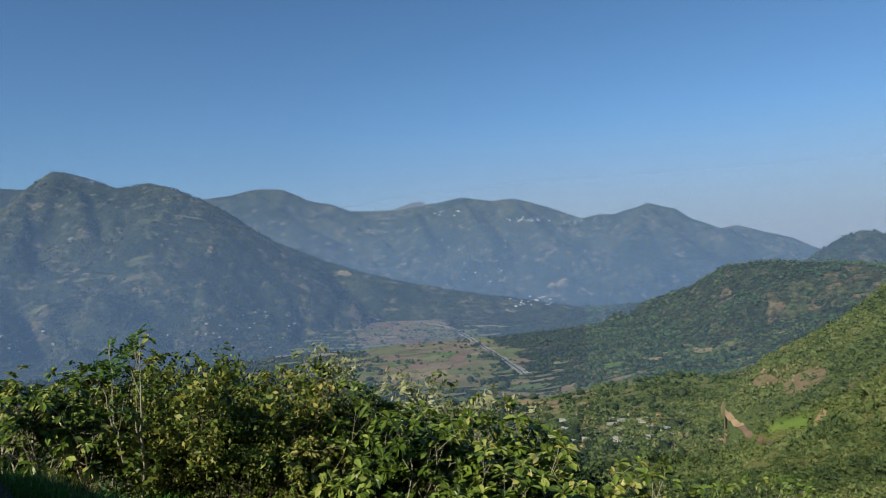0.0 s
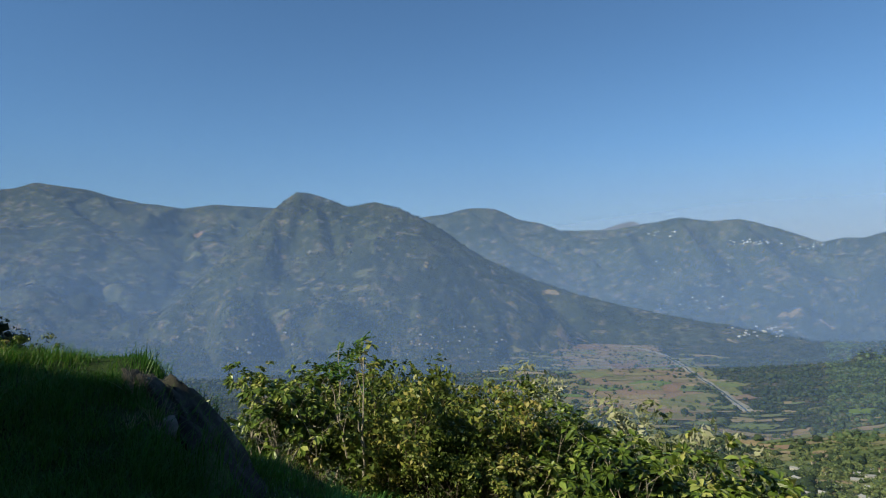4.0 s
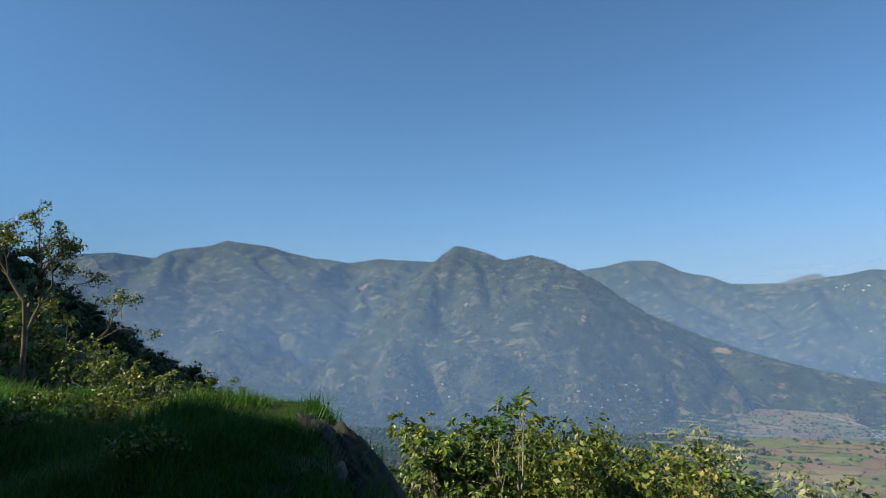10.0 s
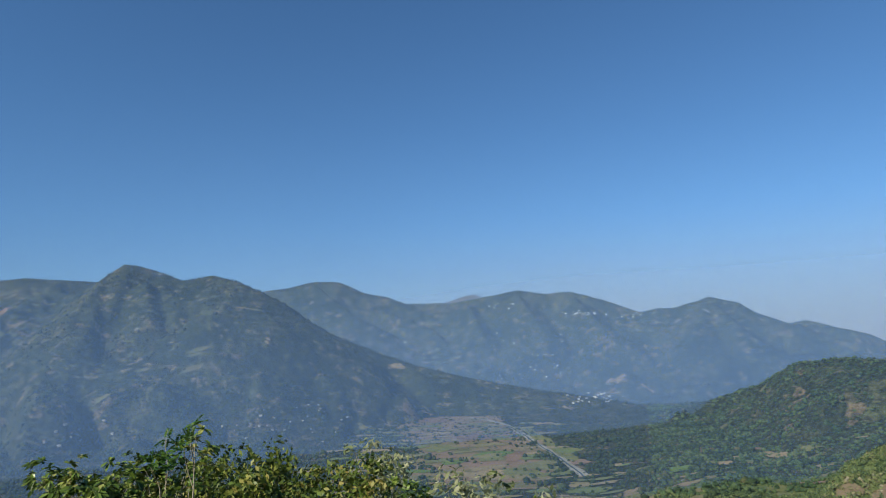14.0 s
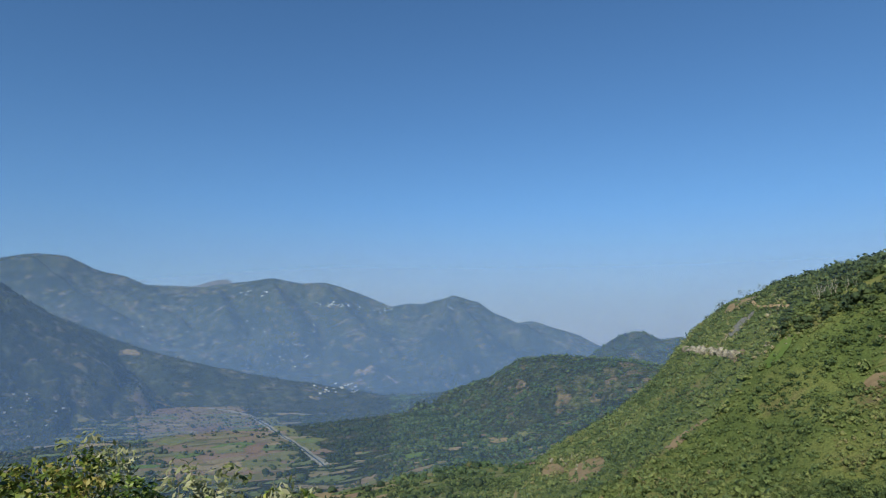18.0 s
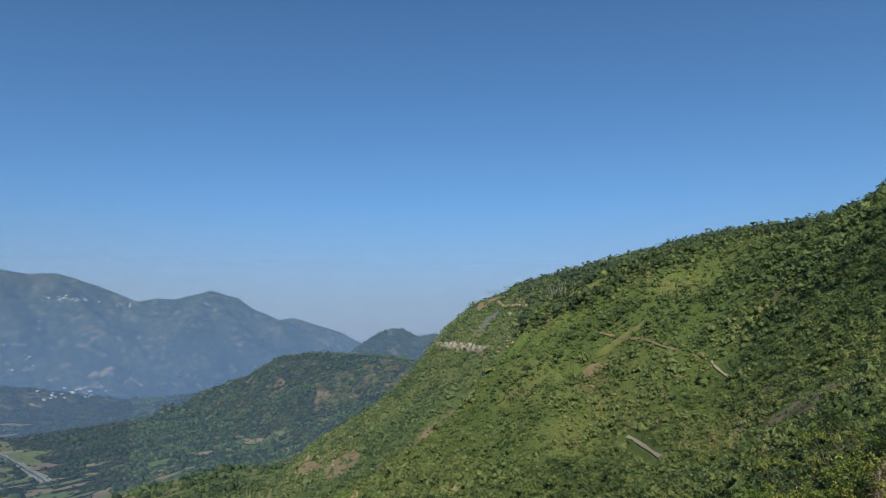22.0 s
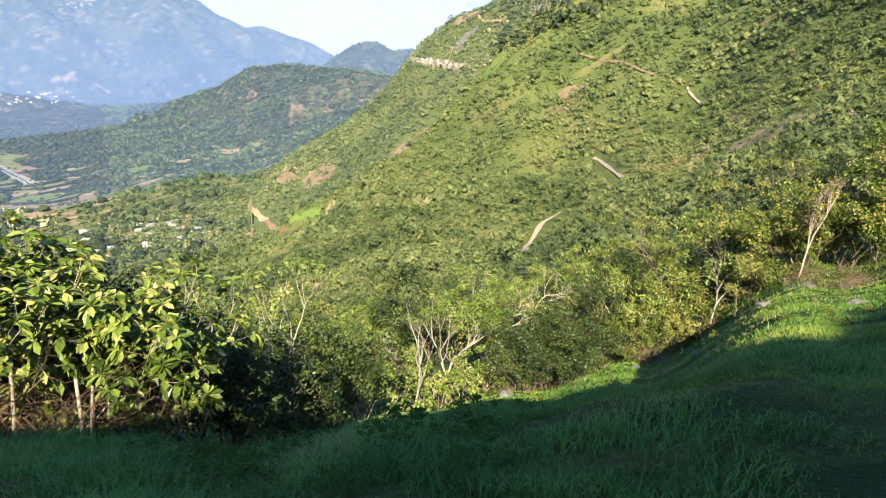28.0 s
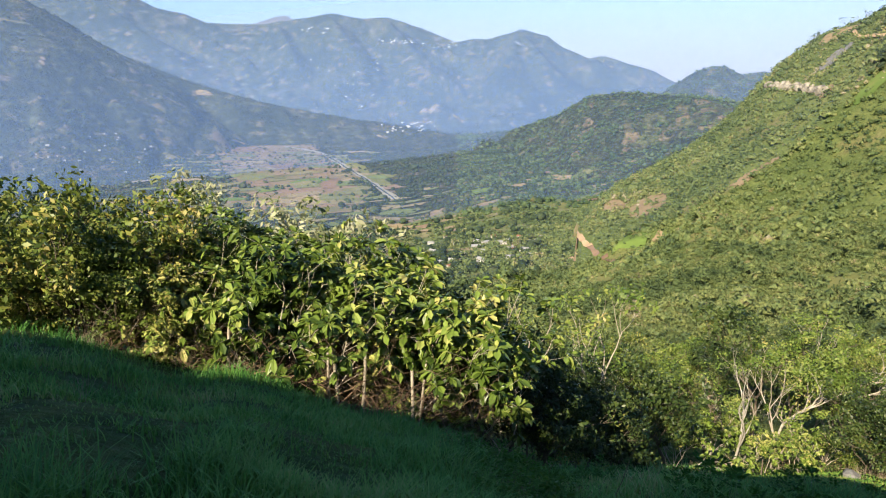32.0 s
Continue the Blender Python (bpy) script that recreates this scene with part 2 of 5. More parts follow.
def value_noise(x, y, seed=0):
    """Smooth lattice noise in -1..1 on arrays."""
    xi, yi = np.floor(x).astype(np.int64), np.floor(y).astype(np.int64)
    fx, fy = x - xi, y - yi
    fx, fy = fx * fx * fx * (fx * (fx * 6 - 15) + 10), fy * fy * fy * (fy * (fy * 6 - 15) + 10)

    def cell(i, j):
        h = (i * 374761393 + j * 668265263 + seed * 974634777) & 0xFFFFFFFF
        h = ((h ^ (h >> 13)) * 1274126177) & 0xFFFFFFFF
        return ((h ^ (h >> 16)) & 0xFFFF) / 32767.5 - 1

    a = cell(xi, yi) * (1 - fx) + cell(xi + 1, yi) * fx
    b = cell(xi, yi + 1) * (1 - fx) + cell(xi + 1, yi + 1) * fx
    return a * (1 - fy) + b * fy


def fbm(x, y, octaves=4, seed=0, ridged=False):
    total, amp, norm = 0.0, 1.0, 0.0
    for k in range(octaves):
        n = value_noise(x * 2 ** k + 17.3 * k, y * 2 ** k - 9.1 * k, seed + k)
        total = total + amp * ((1 - 2 * np.abs(n)) if ridged else n)
        norm += amp
        amp *= 0.5
    return total / norm


# ---- lie of the land: cross-sections from the lookout, heights against the eye ----
STEPS = np.log([1.5, 5, 9, 14, 22, 35, 60, 120, 250, 450, 700, 1000, 1400, 2000, 3000, 4900])
SECTIONS = {}


def section(bearing, *heights):
    SECTIONS[bearing] = np.array(heights, dtype=float)


# Bearings -180 to -95 stay unseen; heights set by the shade they cast.
section(-180, -1.6, 2.4, 6.5, 10.3, 15.5, 24, 40, 58, 86, 125, 155, 175, 185, 185, 185, 185)
section(-155, -1.6, 2.5, 6.3, 9.7, 14.9, 22.9, 37, 57, 95, 145, 175, 195, 195, 195, 195, 195)
section(-143, -1.6, 2.2, 6.3, 10.3, 16.2, 23.6, 36.8, 55, 95, 145, 175, 195, 195, 195, 195, 195)
section(-130, -1.6, 1.8, 5.6, 9.2, 14.5, 21.5, 32, 50, 95, 145, 175, 195, 195, 195, 195, 195)
section(-108, -1.6, 0.9, 4.2, 6.8, 8.6, 10.8, 18, 50, 190, 230, 230, 230, 220, 165, 165, 165)
section(-95, -1.7, -0.8, 1.5, 2.9, 3.5, 4.6, 8, 45, 160, 210, 200, 180, 120, 120, 120, 120)
section(-82, -1.7, -1.7, -1.4, -0.7, 0.6, 2.5, 6, 18, 50, 90, 110, 110, 100, 100, 100, 100)
section(-72, -1.7, -1.75, -1.6, -1.1, -0.8, -1.2, -2, 2, 20, 20, -20, -80, -120, -140, -100, 0)
section(-60, -1.7, -1.7, -1.35, -1.15, -1.75, -4, -10, -22, -50, -110, -160, -190, -200, -190, -130, 0)
section(-50, -1.7, -1.6, -0.82, -1.9, -4.5, -9, -18, -36, -70, -125, -170, -200, -212, -195, -135, 0)
section(-43, -1.7, -1.6, -0.78, -2.5, -6.5, -12, -23, -46, -88, -138, -183, -213, -223, -203, -140, 0)
section(-38, -1.7, -1.8, -1.45, -3.1, -7.2, -13, -24, -48, -90, -140, -185, -215, -226, -206, -145, 0)
section(-33, -1.7, -2.0, -2.4, -3.4, -7.5, -13.7, -25, -50, -92, -142, -187, -217, -228, -209, -150, 0)
section(-25, -1.7, -2.1, -2.9, -4.15, -8, -15, -27, -52, -95, -145, -190, -220, -230, -212, -170, -60)
section(-10, -1.7, -2.5, -3.9, -5.6, -9.8, -17, -29, -54, -96, -146, -190, -218, -230, -215, -180, -100)
section(5, -1.7, -2.9, -4.8, -7.3, -11.6, -19, -30, -55, -95, -140, -178, -206, -225, -212, -185, -120)
section(20, -1.7, -3.2, -5.6, -8.8, -13.5, -21, -32, -54, -88, -125, -160, -172, -178, -180, -170, -140)
section(37, -1.7, -3.0, -5.3, -8.4, -12.7, -19.6, -28, -48, -72, -86, -76, -90, -120, -150, -160, -150)
section(47, -1.7, -2.9, -5.0, -7.8, -11.9, -18, -25, -42, -64, -48, 35, 60, 20, -60, -120, -150)
section(57, -1.7, -2.6, -4.5, -6.9, -10.2, -15.5, -21, -32, -42, -15, 62, 110, 60, -20, -100, -150)
section(70, -1.7, -2.2, -3.3, -4.6, -6.6, -9.7, -11, -14, -6, 40, 115, 150, 100, 20, -80, -150)
section(85, -1.7, -1.9, -2.4, -3.0, -4, -5, -4, 0, 24, 82, 150, 180, 160, 60, -60, -150)
section(120, -1.7, -1.5, -1.2, -0.4, 1, 4, 10, 30, 80, 150, 220, 240, 200, 100, 0, -50)
# unseen rear slope again, shaped for the shadow edge on the pasture
section(150, -1.6, 1.4, 4.7, 8.2, 12.2, 18.5, 31, 52, 90, 150, 200, 220, 200, 150, 120, 120)
section(180, -1.6, 2.4, 6.5, 10.3, 15.5, 24, 40, 58, 86, 125, 155, 175, 185, 185, 185, 185)
BEARINGS = sorted(SECTIONS)
TABLE = np.array([SECTIONS[b] for b in BEARINGS])

RIDGES, SPURS = [], []


def ridge(foot, back, *crest):
    """A crest as bearing, distance and height angle, three by three; foot: how far in front its slope begins."""
    c = np.array(crest, dtype=float).reshape(-1, 3)
    RIDGES.append((foot, back, c[0, 1] < 1000, c))


# far ranges across the valley
ridge(1500, 240, -68, 4700, 3.0, -61.6, 4700, 5.8, -58.2, 4700, 6.3, -55.4, 4650, 6.1, -54.8, 4500, 6.5, -53.7, 4500, 7.0, -51.2, 4500, 7.4, -49.9, 4500, 7.97,
      -46.7, 4500, 7.7, -43.9, 4500, 7.1, -39.6, 4450, 6.7, -37.3, 4400, 7.15, -33.5, 4400, 7.05, -31.5, 4400, 7.0, -29, 4400, 6.5, -26, 4400, 4.5)
ridge(1050, 500, -38.2, 2750, -3.5, -36.8, 2800, 0.2, -35.6, 2850, 2.2, -34, 2950, 4.4, -32.6, 3100, 6.9, -31.8, 3200, 7.6, -30.6, 3250, 8.5, -29.6, 3250, 8.45, -28.2, 3250, 8.05, -26.2, 3150, 7.4,
      -24, 3050, 7.85, -21.8, 3000, 7.3, -19.9, 2950, 6.4, -18, 3000, 5.5, -16.4, 3050, 4.4, -14.5, 3070, 2.4, -12.6, 3070, 0.0, -10.5, 3070, -2.4, -9.5, 3070, -3.4)
ridge(330, 400, -18, 3060, 5.0, -16.4, 3060, 4.3, -14.5, 3080, 3.2, -10.2, 3080, 1.3, -7.4, 3070, 0.3, -4, 3060, -0.6, 0, 3050, -1.5, 4, 3050, -2.2, 8, 3050, -2.7, 11, 3050, -3.3)
ridge(1200, 300, -26, 4500, 5.5, -19.9, 4500, 6.6, -17.8, 4500, 6.9, -15.5, 4500, 7.45, -13.5, 4500, 7.35, -11.6, 4500, 6.5, -9.3, 4500, 6.0, -7.4, 4500, 5.3, -4, 4450, 3.8, -1, 4400, 2.4, 3, 4300, 0.4, 7, 4200, -1.5)
ridge(1400, 240, -9, 4650, 5.2, -7.5, 4650, 5.5, -4, 4650, 5.4, -1, 4600, 5.9, 1.9, 4600, 6.35, 4.4, 4600, 5.95, 6.3, 4600, 6.15, 9, 4550, 5.3, 12, 4500, 4.1,
      13.4, 4500, 4.4, 14.6, 4500, 4.3, 17.3, 4450, 5.15, 19.6, 4450, 4.5, 21, 4400, 3.5, 22.9, 4400, 2.7, 24.1, 4400, 2.9, 25.5, 4400, 2.4, 27.9, 4350, 1.7, 29.3, 4350, 1.0, 33, 4350, -0.8)
ridge(200, 60, -6, 4900, 5.0, -4, 4900, 5.6, -2.6, 4900, 6.05, -1.8, 4900, 6.15, -0.8, 4900, 5.6, 1, 4900, 4)
# wooded hills on the near side of the valley
ridge(500, 300, 28, 2900, -0.8, 29.3, 2900, 0.3, 31.3, 2900, 1.6, 32.6, 2900, 1.9, 33.4, 2900, 1.85, 34.7, 2900, 1.2, 35.5, 2950, 1.4, 36.2, 2950, 1.5, 37, 2950, 1.1, 40, 2950, 0)
ridge(650, 400, 9, 2450, -4.4, 12, 2400, -4.0, 16.6, 2300, -3.2, 20.4, 2150, -2.0, 21.8, 2100, -1.1, 23.2, 2050, -0.3, 26.2, 1950, -0.1, 31, 1850, -0.35, 34.3, 1750, -0.85, 38, 1700, -1)
ridge(520, 300, 22.5, 560, -11.50, 24.9, 640, -8.70, 27.8, 720, -6.60, 31.1, 800, -4.60, 33.9, 850, -2.00, 36.3, 880, 0.90, 37.6, 880, 2.30, 39.5, 880, 3.80, 44, 870, 5.50, 49.9, 860, 6.90, 56.2, 840, 8.10, 60.4, 830, 8.90, 64.9, 810, 9.00, 67.9, 790, 9.40, 70.1, 770, 10.10, 71.3, 760, 10.90, 73.4, 750, 11.4, 76.4, 740, 11.8, 80, 730, 12.0, 90, 720, 11.60)
# the shaded spur beside the lookout
ridge(130, 120, -90, 330, 16, -80, 320, 14, -74.2, 300, 11.2, -72.3, 290, 10.2, -70.3, 280, 8.4, -68.2, 270, 7.2, -64.9, 255, 5.5, -59.5, 235, 2.0, -55.8, 220, -0.9, -52.4, 205, -3.0, -50.4, 195, -4.6, -47, 180, -9)


def height(x, y):
    """Height of the ground at x, y (arrays)."""
    shape = np.shape(x)
    x, y = np.ravel(x), np.ravel(y)
    x, y = np.asarray(x, dtype=float), np.asarray(y, dtype=float)
    r = np.maximum(np.hypot(x, y), 1.5)
    b = np.degrees(np.arctan2(x, y))
    q = np.log(r)
    j = np.clip(np.searchsorted(STEPS, q) - 1, 0, len(STEPS) - 2)
    u = np.clip((q - STEPS[j]) / (STEPS[j + 1] - STEPS[j]), 0, 1)
    # distance is interpolated on its true scale between steps
    u = (np.exp(STEPS[j] + u * (STEPS[j + 1] - STEPS[j])) - np.exp(STEPS[j])) / (np.exp(STEPS[j + 1]) - np.exp(STEPS[j]))
    i = np.clip(np.searchsorted(BEARINGS, b) - 1, 0, len(BEARINGS) - 2)
    lo, hi = np.array(BEARINGS)[i], np.array(BEARINGS)[i + 1]
    v = np.clip((b - lo) / (hi - lo), 0, 1)
    v = v * v * (3 - 2 * v)
    z = (TABLE[i, j] * (1 - u) + TABLE[i, j + 1] * u) * (1 - v) + (TABLE[i + 1, j] * (1 - u) + TABLE[i + 1, j + 1] * u) * v
    rough = np.clip((r - 40) / 400, 0, 1)
    base = z + rough * 6 * fbm(x / 90, y / 90, 3, 3) * np.clip(1.3 - r / 4000, 0.3, 1)
    z = base
    for foot, back, near_range, c in RIDGES:
        d = np.interp(b, c[:, 0], c[:, 1])
        top = d * np.tan(np.radians(np.interp(b, c[:, 0], c[:, 2], left=-80, right=-80)))
        run = np.clip((top + 190) * 4.4, 150, foot)
        front = np.clip((r - (d - run)) / run, 0, 1)
        behind = np.clip((r - d) / back, 0, 1)
        s = front ** 1.15 * (1 - behind * behind * (3 - 2 * behind))
        wide = 160 + foot * 0.16
        spur = foot * 0.11 * fbm(x / wide + 0.3 * y / wide, y / wide, 4 if near_range else 5, 11, True) * np.sin(np.pi * np.clip(front, 0, 1)) ** 0.8
        spur = spur + np.clip(front * 3, 0, 1) * foot * 0.004 * fbm(x / (foot * 0.09), y / (foot * 0.09), 2, 5)
        rise = np.maximum(top - base, 0)
        cap = r / d * top - 0.02 * (d - r)
        if near_range:
            z = np.where((rise > 0) & (r < d) & (r > d * 0.55), np.minimum(z, cap), z)
        part_z = base + (rise * s + np.clip(spur, -rise * s * 0.5, rise * s * 0.4) * (rise > 0) * (1 - behind))
        part_z = np.where((r < d) & (r > d * 0.55), np.minimum(part_z, cap), part_z)
        z = np.maximum(z, part_z)
    far = np.nonzero(r > 1700)[0] if SPURS else ()
    if len(far):
        fx, fy, fz = x[far], y[far], z[far]
        uneven = 1 + 0.35 * fbm(fx / 320, fy / 320, 4, 31, True)
        for fall, p in SPURS:
            for a0, a1 in zip(p[:-1], p[1:]):
                ex, ey = a1[0] - a0[0], a1[1] - a0[1]
                t = np.clip(((fx - a0[0]) * ex + (fy - a0[1]) * ey) / (ex * ex + ey * ey), 0, 1)
                away = np.hypot(fx - a0[0] - t * ex, fy - a0[1] - t * ey)
                fz = np.maximum(fz, a0[2] + t * (a1[2] - a0[2]) - fall * np.maximum(away * uneven, away * 0.5))
        z[far] = fz
    # tussocky turf and the grassy knoll near the lookout
    near = np.clip(1 - r / 60, 0, 1)
    z = z + near * (0.07 + 0.13 * np.clip(r / 20 - 0.4, 0, 1)) * (1.4 * fbm(x / 1.5, y / 1.5, 3, 21) + 1.2 * fbm(x / 7, y / 7, 2, 23)) * np.clip((r - 2) / 3, 0, 1)
    return (z + EYE).reshape(shape)


def spot(bearing, distance, lift=0.0):
    """The place on the ground at a bearing and distance."""
    x, y = distance * math.sin(radians(bearing)), distance * math.cos(radians(bearing))
    return Vector((x, y, float(height(x, y)) + lift))


REACH = np.geomspace(60, 4880, 1500)


def sight(bearing, angle):
    """Distance at which the ground first rises to a height angle on a bearing."""
    a = radians(bearing)
    z = height(REACH * math.sin(a), REACH * math.cos(a)) - EYE
    up = np.nonzero(z >= REACH * math.tan(radians(angle)))[0]
    return float(REACH[up[0]]) if len(up) else 4000.0


def spurs(*lines):
    """Side ridges that stand out of the far slopes: how far in front, how steep, then bearing and height angle two by two."""
    found = []
    for ahead, fall, *line in lines:
        p = []
        n = len(line) // 2
        for k, (b, e) in enumerate(zip(line[::2], line[1::2])):
            d = sight(b, e) * (1 - ahead * (1 - (k / (n - 1)) ** 2))
            p.append((d * math.sin(radians(b)), d * math.cos(radians(b)), d * math.tan(radians(e))))
        found.append((fall, p))
    SPURS.extend(found)


spurs((0.08, 0.6, -49.7, 7.7, -47.3, 5.9, -43.6, 3.5, -40.7, 1.1, -37.4, -1.0), (0.06, 0.6, -54.3, 6.6, -55.0, 4.3, -56.3, 1.1), (0.06, 0.6, -46.0, 7.3, -42.7, 5.2, -39.4, 3.4),
      (0.03, 0.75, -32.2, 7.2, -34.1, 4.0, -36.0, 1.5, -37.8, -0.4), (0.05, 0.7, -24.7, 4.9, -20.4, 5.5, -16.6, 4.4, -14.7, 2.7, -10.2, 0.8),
      (0.06, 0.7, -23.8, 4.8, -23.7, 1.2, -24.7, -2.7), (0.06, 0.7, -16.8, 4.2, -18.0, 0.3, -20.3, -3.6), (0.05, 0.7, -29.0, 7.4, -28.4, 4.0, -29.8, 0.5, -31.0, -3.0),
      (0.07, 0.6, -15.6, 7.2, -12.4, 4.6, -9.3, 2.7, -6.7, 0.9), (0.06, 0.6, 1.8, 6.1, 3.4, 3.7, 4.4, 1.1), (0.06, 0.6, 17.2, 4.9, 16.0, 2.4, 13.5, -0.2), (0.06, 0.6, 17.3, 4.9, 20.1, 1.9, 20.3, -0.6),
      (0.06, 0.6, 6.3, 5.9, 8.9, 3.1, 10.5, 0.3), (0.06, 0.6, -2.5, 5.5, -1.4, 3.0, -1.0, 0.4), (0.03, 0.7, 24.1, 2.7, 23.4, 0.8, 21.8, -0.8))


# ---- ground: one sheet to the horizon ----
fan = np.concatenate([np.arange(-180, -80, 2.0), np.arange(-80, 88, 0.24), np.arange(88, 180, 2.0)])
rings = np.concatenate([[0.02], np.geomspace(1.2, 1200, 250), np.arange(1225, 4960, 25.0)])
bb, rr = np.meshgrid(np.radians(fan), rings, indexing="ij")
gx, gy = rr * np.sin(bb), rr * np.cos(bb)
gz = height(gx, gy)
na, nr_ = len(fan), len(rings)
idx = np.arange(na * nr_).reshape(na, nr_)
nxt = np.roll(idx, -1, axis=0)
quads = np.stack([idx[:, :-1], idx[:, 1:], nxt[:, 1:], nxt[:, :-1]], axis=-1).reshape(-1, 4)[:, ::-1]
ground_mesh = mesh_of("ground", np.stack([gx, gy, gz], axis=-1).reshape(-1, 3), quads, GROUND, True)
ground_mesh.materials.append(PASTURE)
ground_mesh.materials.append(FAR_GROUND)
ground_mesh.materials.append(SHADE_TURF)
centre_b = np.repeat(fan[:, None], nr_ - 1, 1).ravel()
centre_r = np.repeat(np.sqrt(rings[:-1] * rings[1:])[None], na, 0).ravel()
# the shade-darkened turf (3) goes to the knoll side
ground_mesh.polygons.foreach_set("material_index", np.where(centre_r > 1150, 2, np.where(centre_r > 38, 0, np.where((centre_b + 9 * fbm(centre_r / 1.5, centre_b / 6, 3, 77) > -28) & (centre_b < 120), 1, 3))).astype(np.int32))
ground = tagged(new("ground", ground_mesh), "green hillside, valley floor and far ranges", "ground", kind="structure")


# ---- fields, bare slopes, river and tracks laid over the ground ----
FIELD = {
    "brown": (surface("ploughed_soil", [(0.3, (0.16, 0.10, 0.07)), (0.6, (0.24, 0.16, 0.11)), (0.8, (0.2, 0.17, 0.09))], 0.02, 0.3, 0.95, 0.3, 0.3), "ploughed brown field among hedges"),
    "green": (surface("field_crop", [(0.3, (0.09, 0.15, 0.035)), (0.6, (0.14, 0.2, 0.05)), (0.8, (0.2, 0.2, 0.07))], 0.03, 0.3, 0.95, 0.3, 0.3), "bright green crop field"),
    "tan": (surface("stubble", [(0.3, (0.27, 0.2, 0.11)), (0.6, (0.36, 0.28, 0.16)), (0.8, (0.25, 0.22, 0.11))], 0.03, 0.3, 0.95, 0.3, 0.3), "dry tan stubble field"),
    "olive": (surface("dry_pasture", [(0.3, (0.13, 0.15, 0.05)), (0.6, (0.2, 0.2, 0.07)), (0.8, (0.27, 0.23, 0.11))], 0.04, 0.4, 0.95, 0.3, 0.3), "yellowish green pasture clearing"),
    "clay": (surface("bare_clay", [(0.3, (0.19, 0.14, 0.085)), (0.55, (0.28, 0.21, 0.13)), (0.62, (0.15, 0.15, 0.065))], 0.09, 0.4, 0.95, 0.4, 0.4), "bare reddish clay slope with scrub"),
    "pale": (surface("upland_pasture", [(0.3, (0.075, 0.095, 0.045)), (0.5, (0.12, 0.125, 0.065)), (0.7, (0.17, 0.13, 0.085))], 0.012, 0.2, 0.95, 0.3, 0.5), "pale upland pasture on the mountain"),
    "rocky": (ROCK, "pale bare rock face"),
}
CLEARED, KEPT_OPEN = [], []


def draped(name, outline, lift, material):
    """A thin sheet over the ground with an outline of rows: each row a line of x, y across it."""
    rows = np.array(outline)
    n, k = rows.shape[:2]
    z = height(rows[..., 0], rows[..., 1]) + lift
    idx = np.arange(n * k).reshape(n, k)
    q = np.stack([idx[:-1, :-1], idx[1:, :-1], idx[1:, 1:], idx[:-1, 1:]], axis=-1).reshape(-1, 4)
    return mesh_of(name, np.concatenate([rows, z[..., None]], axis=-1).reshape(-1, 3), q, material, True)


def patch(sort, bearing, angle, across, deep):
    """A field: bearing and height angle of its middle, and its spread in degrees."""
    near, far = sight(bearing, angle - deep / 2), sight(bearing, angle + deep / 2)
    mid = sight(bearing, angle)
    half = max(mid * radians(across) / 2, 3)
    reach = float(np.clip((far - near) / 2, half * 0.25, half * 1.6))
    if mid > 1900:
        half, reach = half * 0.55, reach * 0.5
    g = np.random.default_rng(int(abs(bearing) * 100 + across * 1000) + 1)
    u = np.linspace(-1, 1, 21)
    uu, vv = np.meshgrid(u, u, indexing="ij")
    # a rounded, uneven rectangle
    bulge = (1 - 0.28 * vv * vv) * (1 + 0.4 * fbm(vv * 2.5 + g.uniform(0, 50), uu * 0.8, 3, 3))
    bulge2 = (1 - 0.28 * uu * uu) * (1 + 0.4 * fbm(uu * 2.5 + g.uniform(0, 50), vv * 0.8, 3, 4))
    skew = g.uniform(-0.35, 0.35)
    px_, py_ = uu * bulge * half, vv * bulge2 * reach
    px_ = px_ + skew * py_
    a = radians(bearing)
    x = (mid + py_) * math.sin(a) + px_ * math.cos(a)
    y = (mid + py_) * math.cos(a) - px_ * math.sin(a)
    CLEARED.append((mid * math.sin(a), mid * math.cos(a), a, half, reach))
    material, label = FIELD["pale" if mid > 1900 and sort in ("olive", "tan", "green") and not -9 < bearing < 7 else sort]
    me = draped("field", np.stack([x, y], axis=-1), 0.3 + mid * 0.0009, material)
    return tagged(new("rock_face" if sort == "rocky" else "field", me), label, "rock" if sort == "rocky" else "field", kind="structure")


def ribbon(name, label, category, material, width, *line, lift=0.4, open_front=False, bare=True):
    """A strip along places given as bearing and height angle."""
    pts, last = [], math.inf
    for b, e in zip(line[::2], line[1::2]):
        d = min(sight(b, e), last * 1.12)
        last = d
        pts.append((d * math.sin(radians(b)), d * math.cos(radians(b))))
    pts = np.array(pts)
    t = np.linspace(0, len(pts) - 1, 14 * (len(pts) - 1))
    path = np.stack([np.interp(t, range(len(pts)), pts[:, k]) for k in (0, 1)], axis=-1)
    for _ in range(6):
        path[1:-1] = (path[:-2] + path[1:-1] * 2 + path[2:]) / 4
    d = np.gradient(path, axis=0)
    d /= np.linalg.norm(d, axis=1, keepdims=True) + 1e-9
    side = np.stack([-d[:, 1], d[:, 0]], axis=-1)
    w = width * (0.9 + 0.6 * fbm(t * 2.3, t * 0 + 3.3, 3, 9))[:, None]
    rows = np.stack([path + side * w * k for k in (-0.5, -0.17, 0.17, 0.5)], axis=1)
    for x, y in path[::3] if bare else ():
        for k in (0, 6) if open_front else (0,):
            q = 1 - k / math.hypot(x, y)
            (KEPT_OPEN if open_front else CLEARED).append((x * q, y * q, 0.0, width * 0.55 + 3.5, width * 0.55 + 3.5))
    return tagged(new(name, draped(name, rows, lift, material)), label, category, kind="structure")


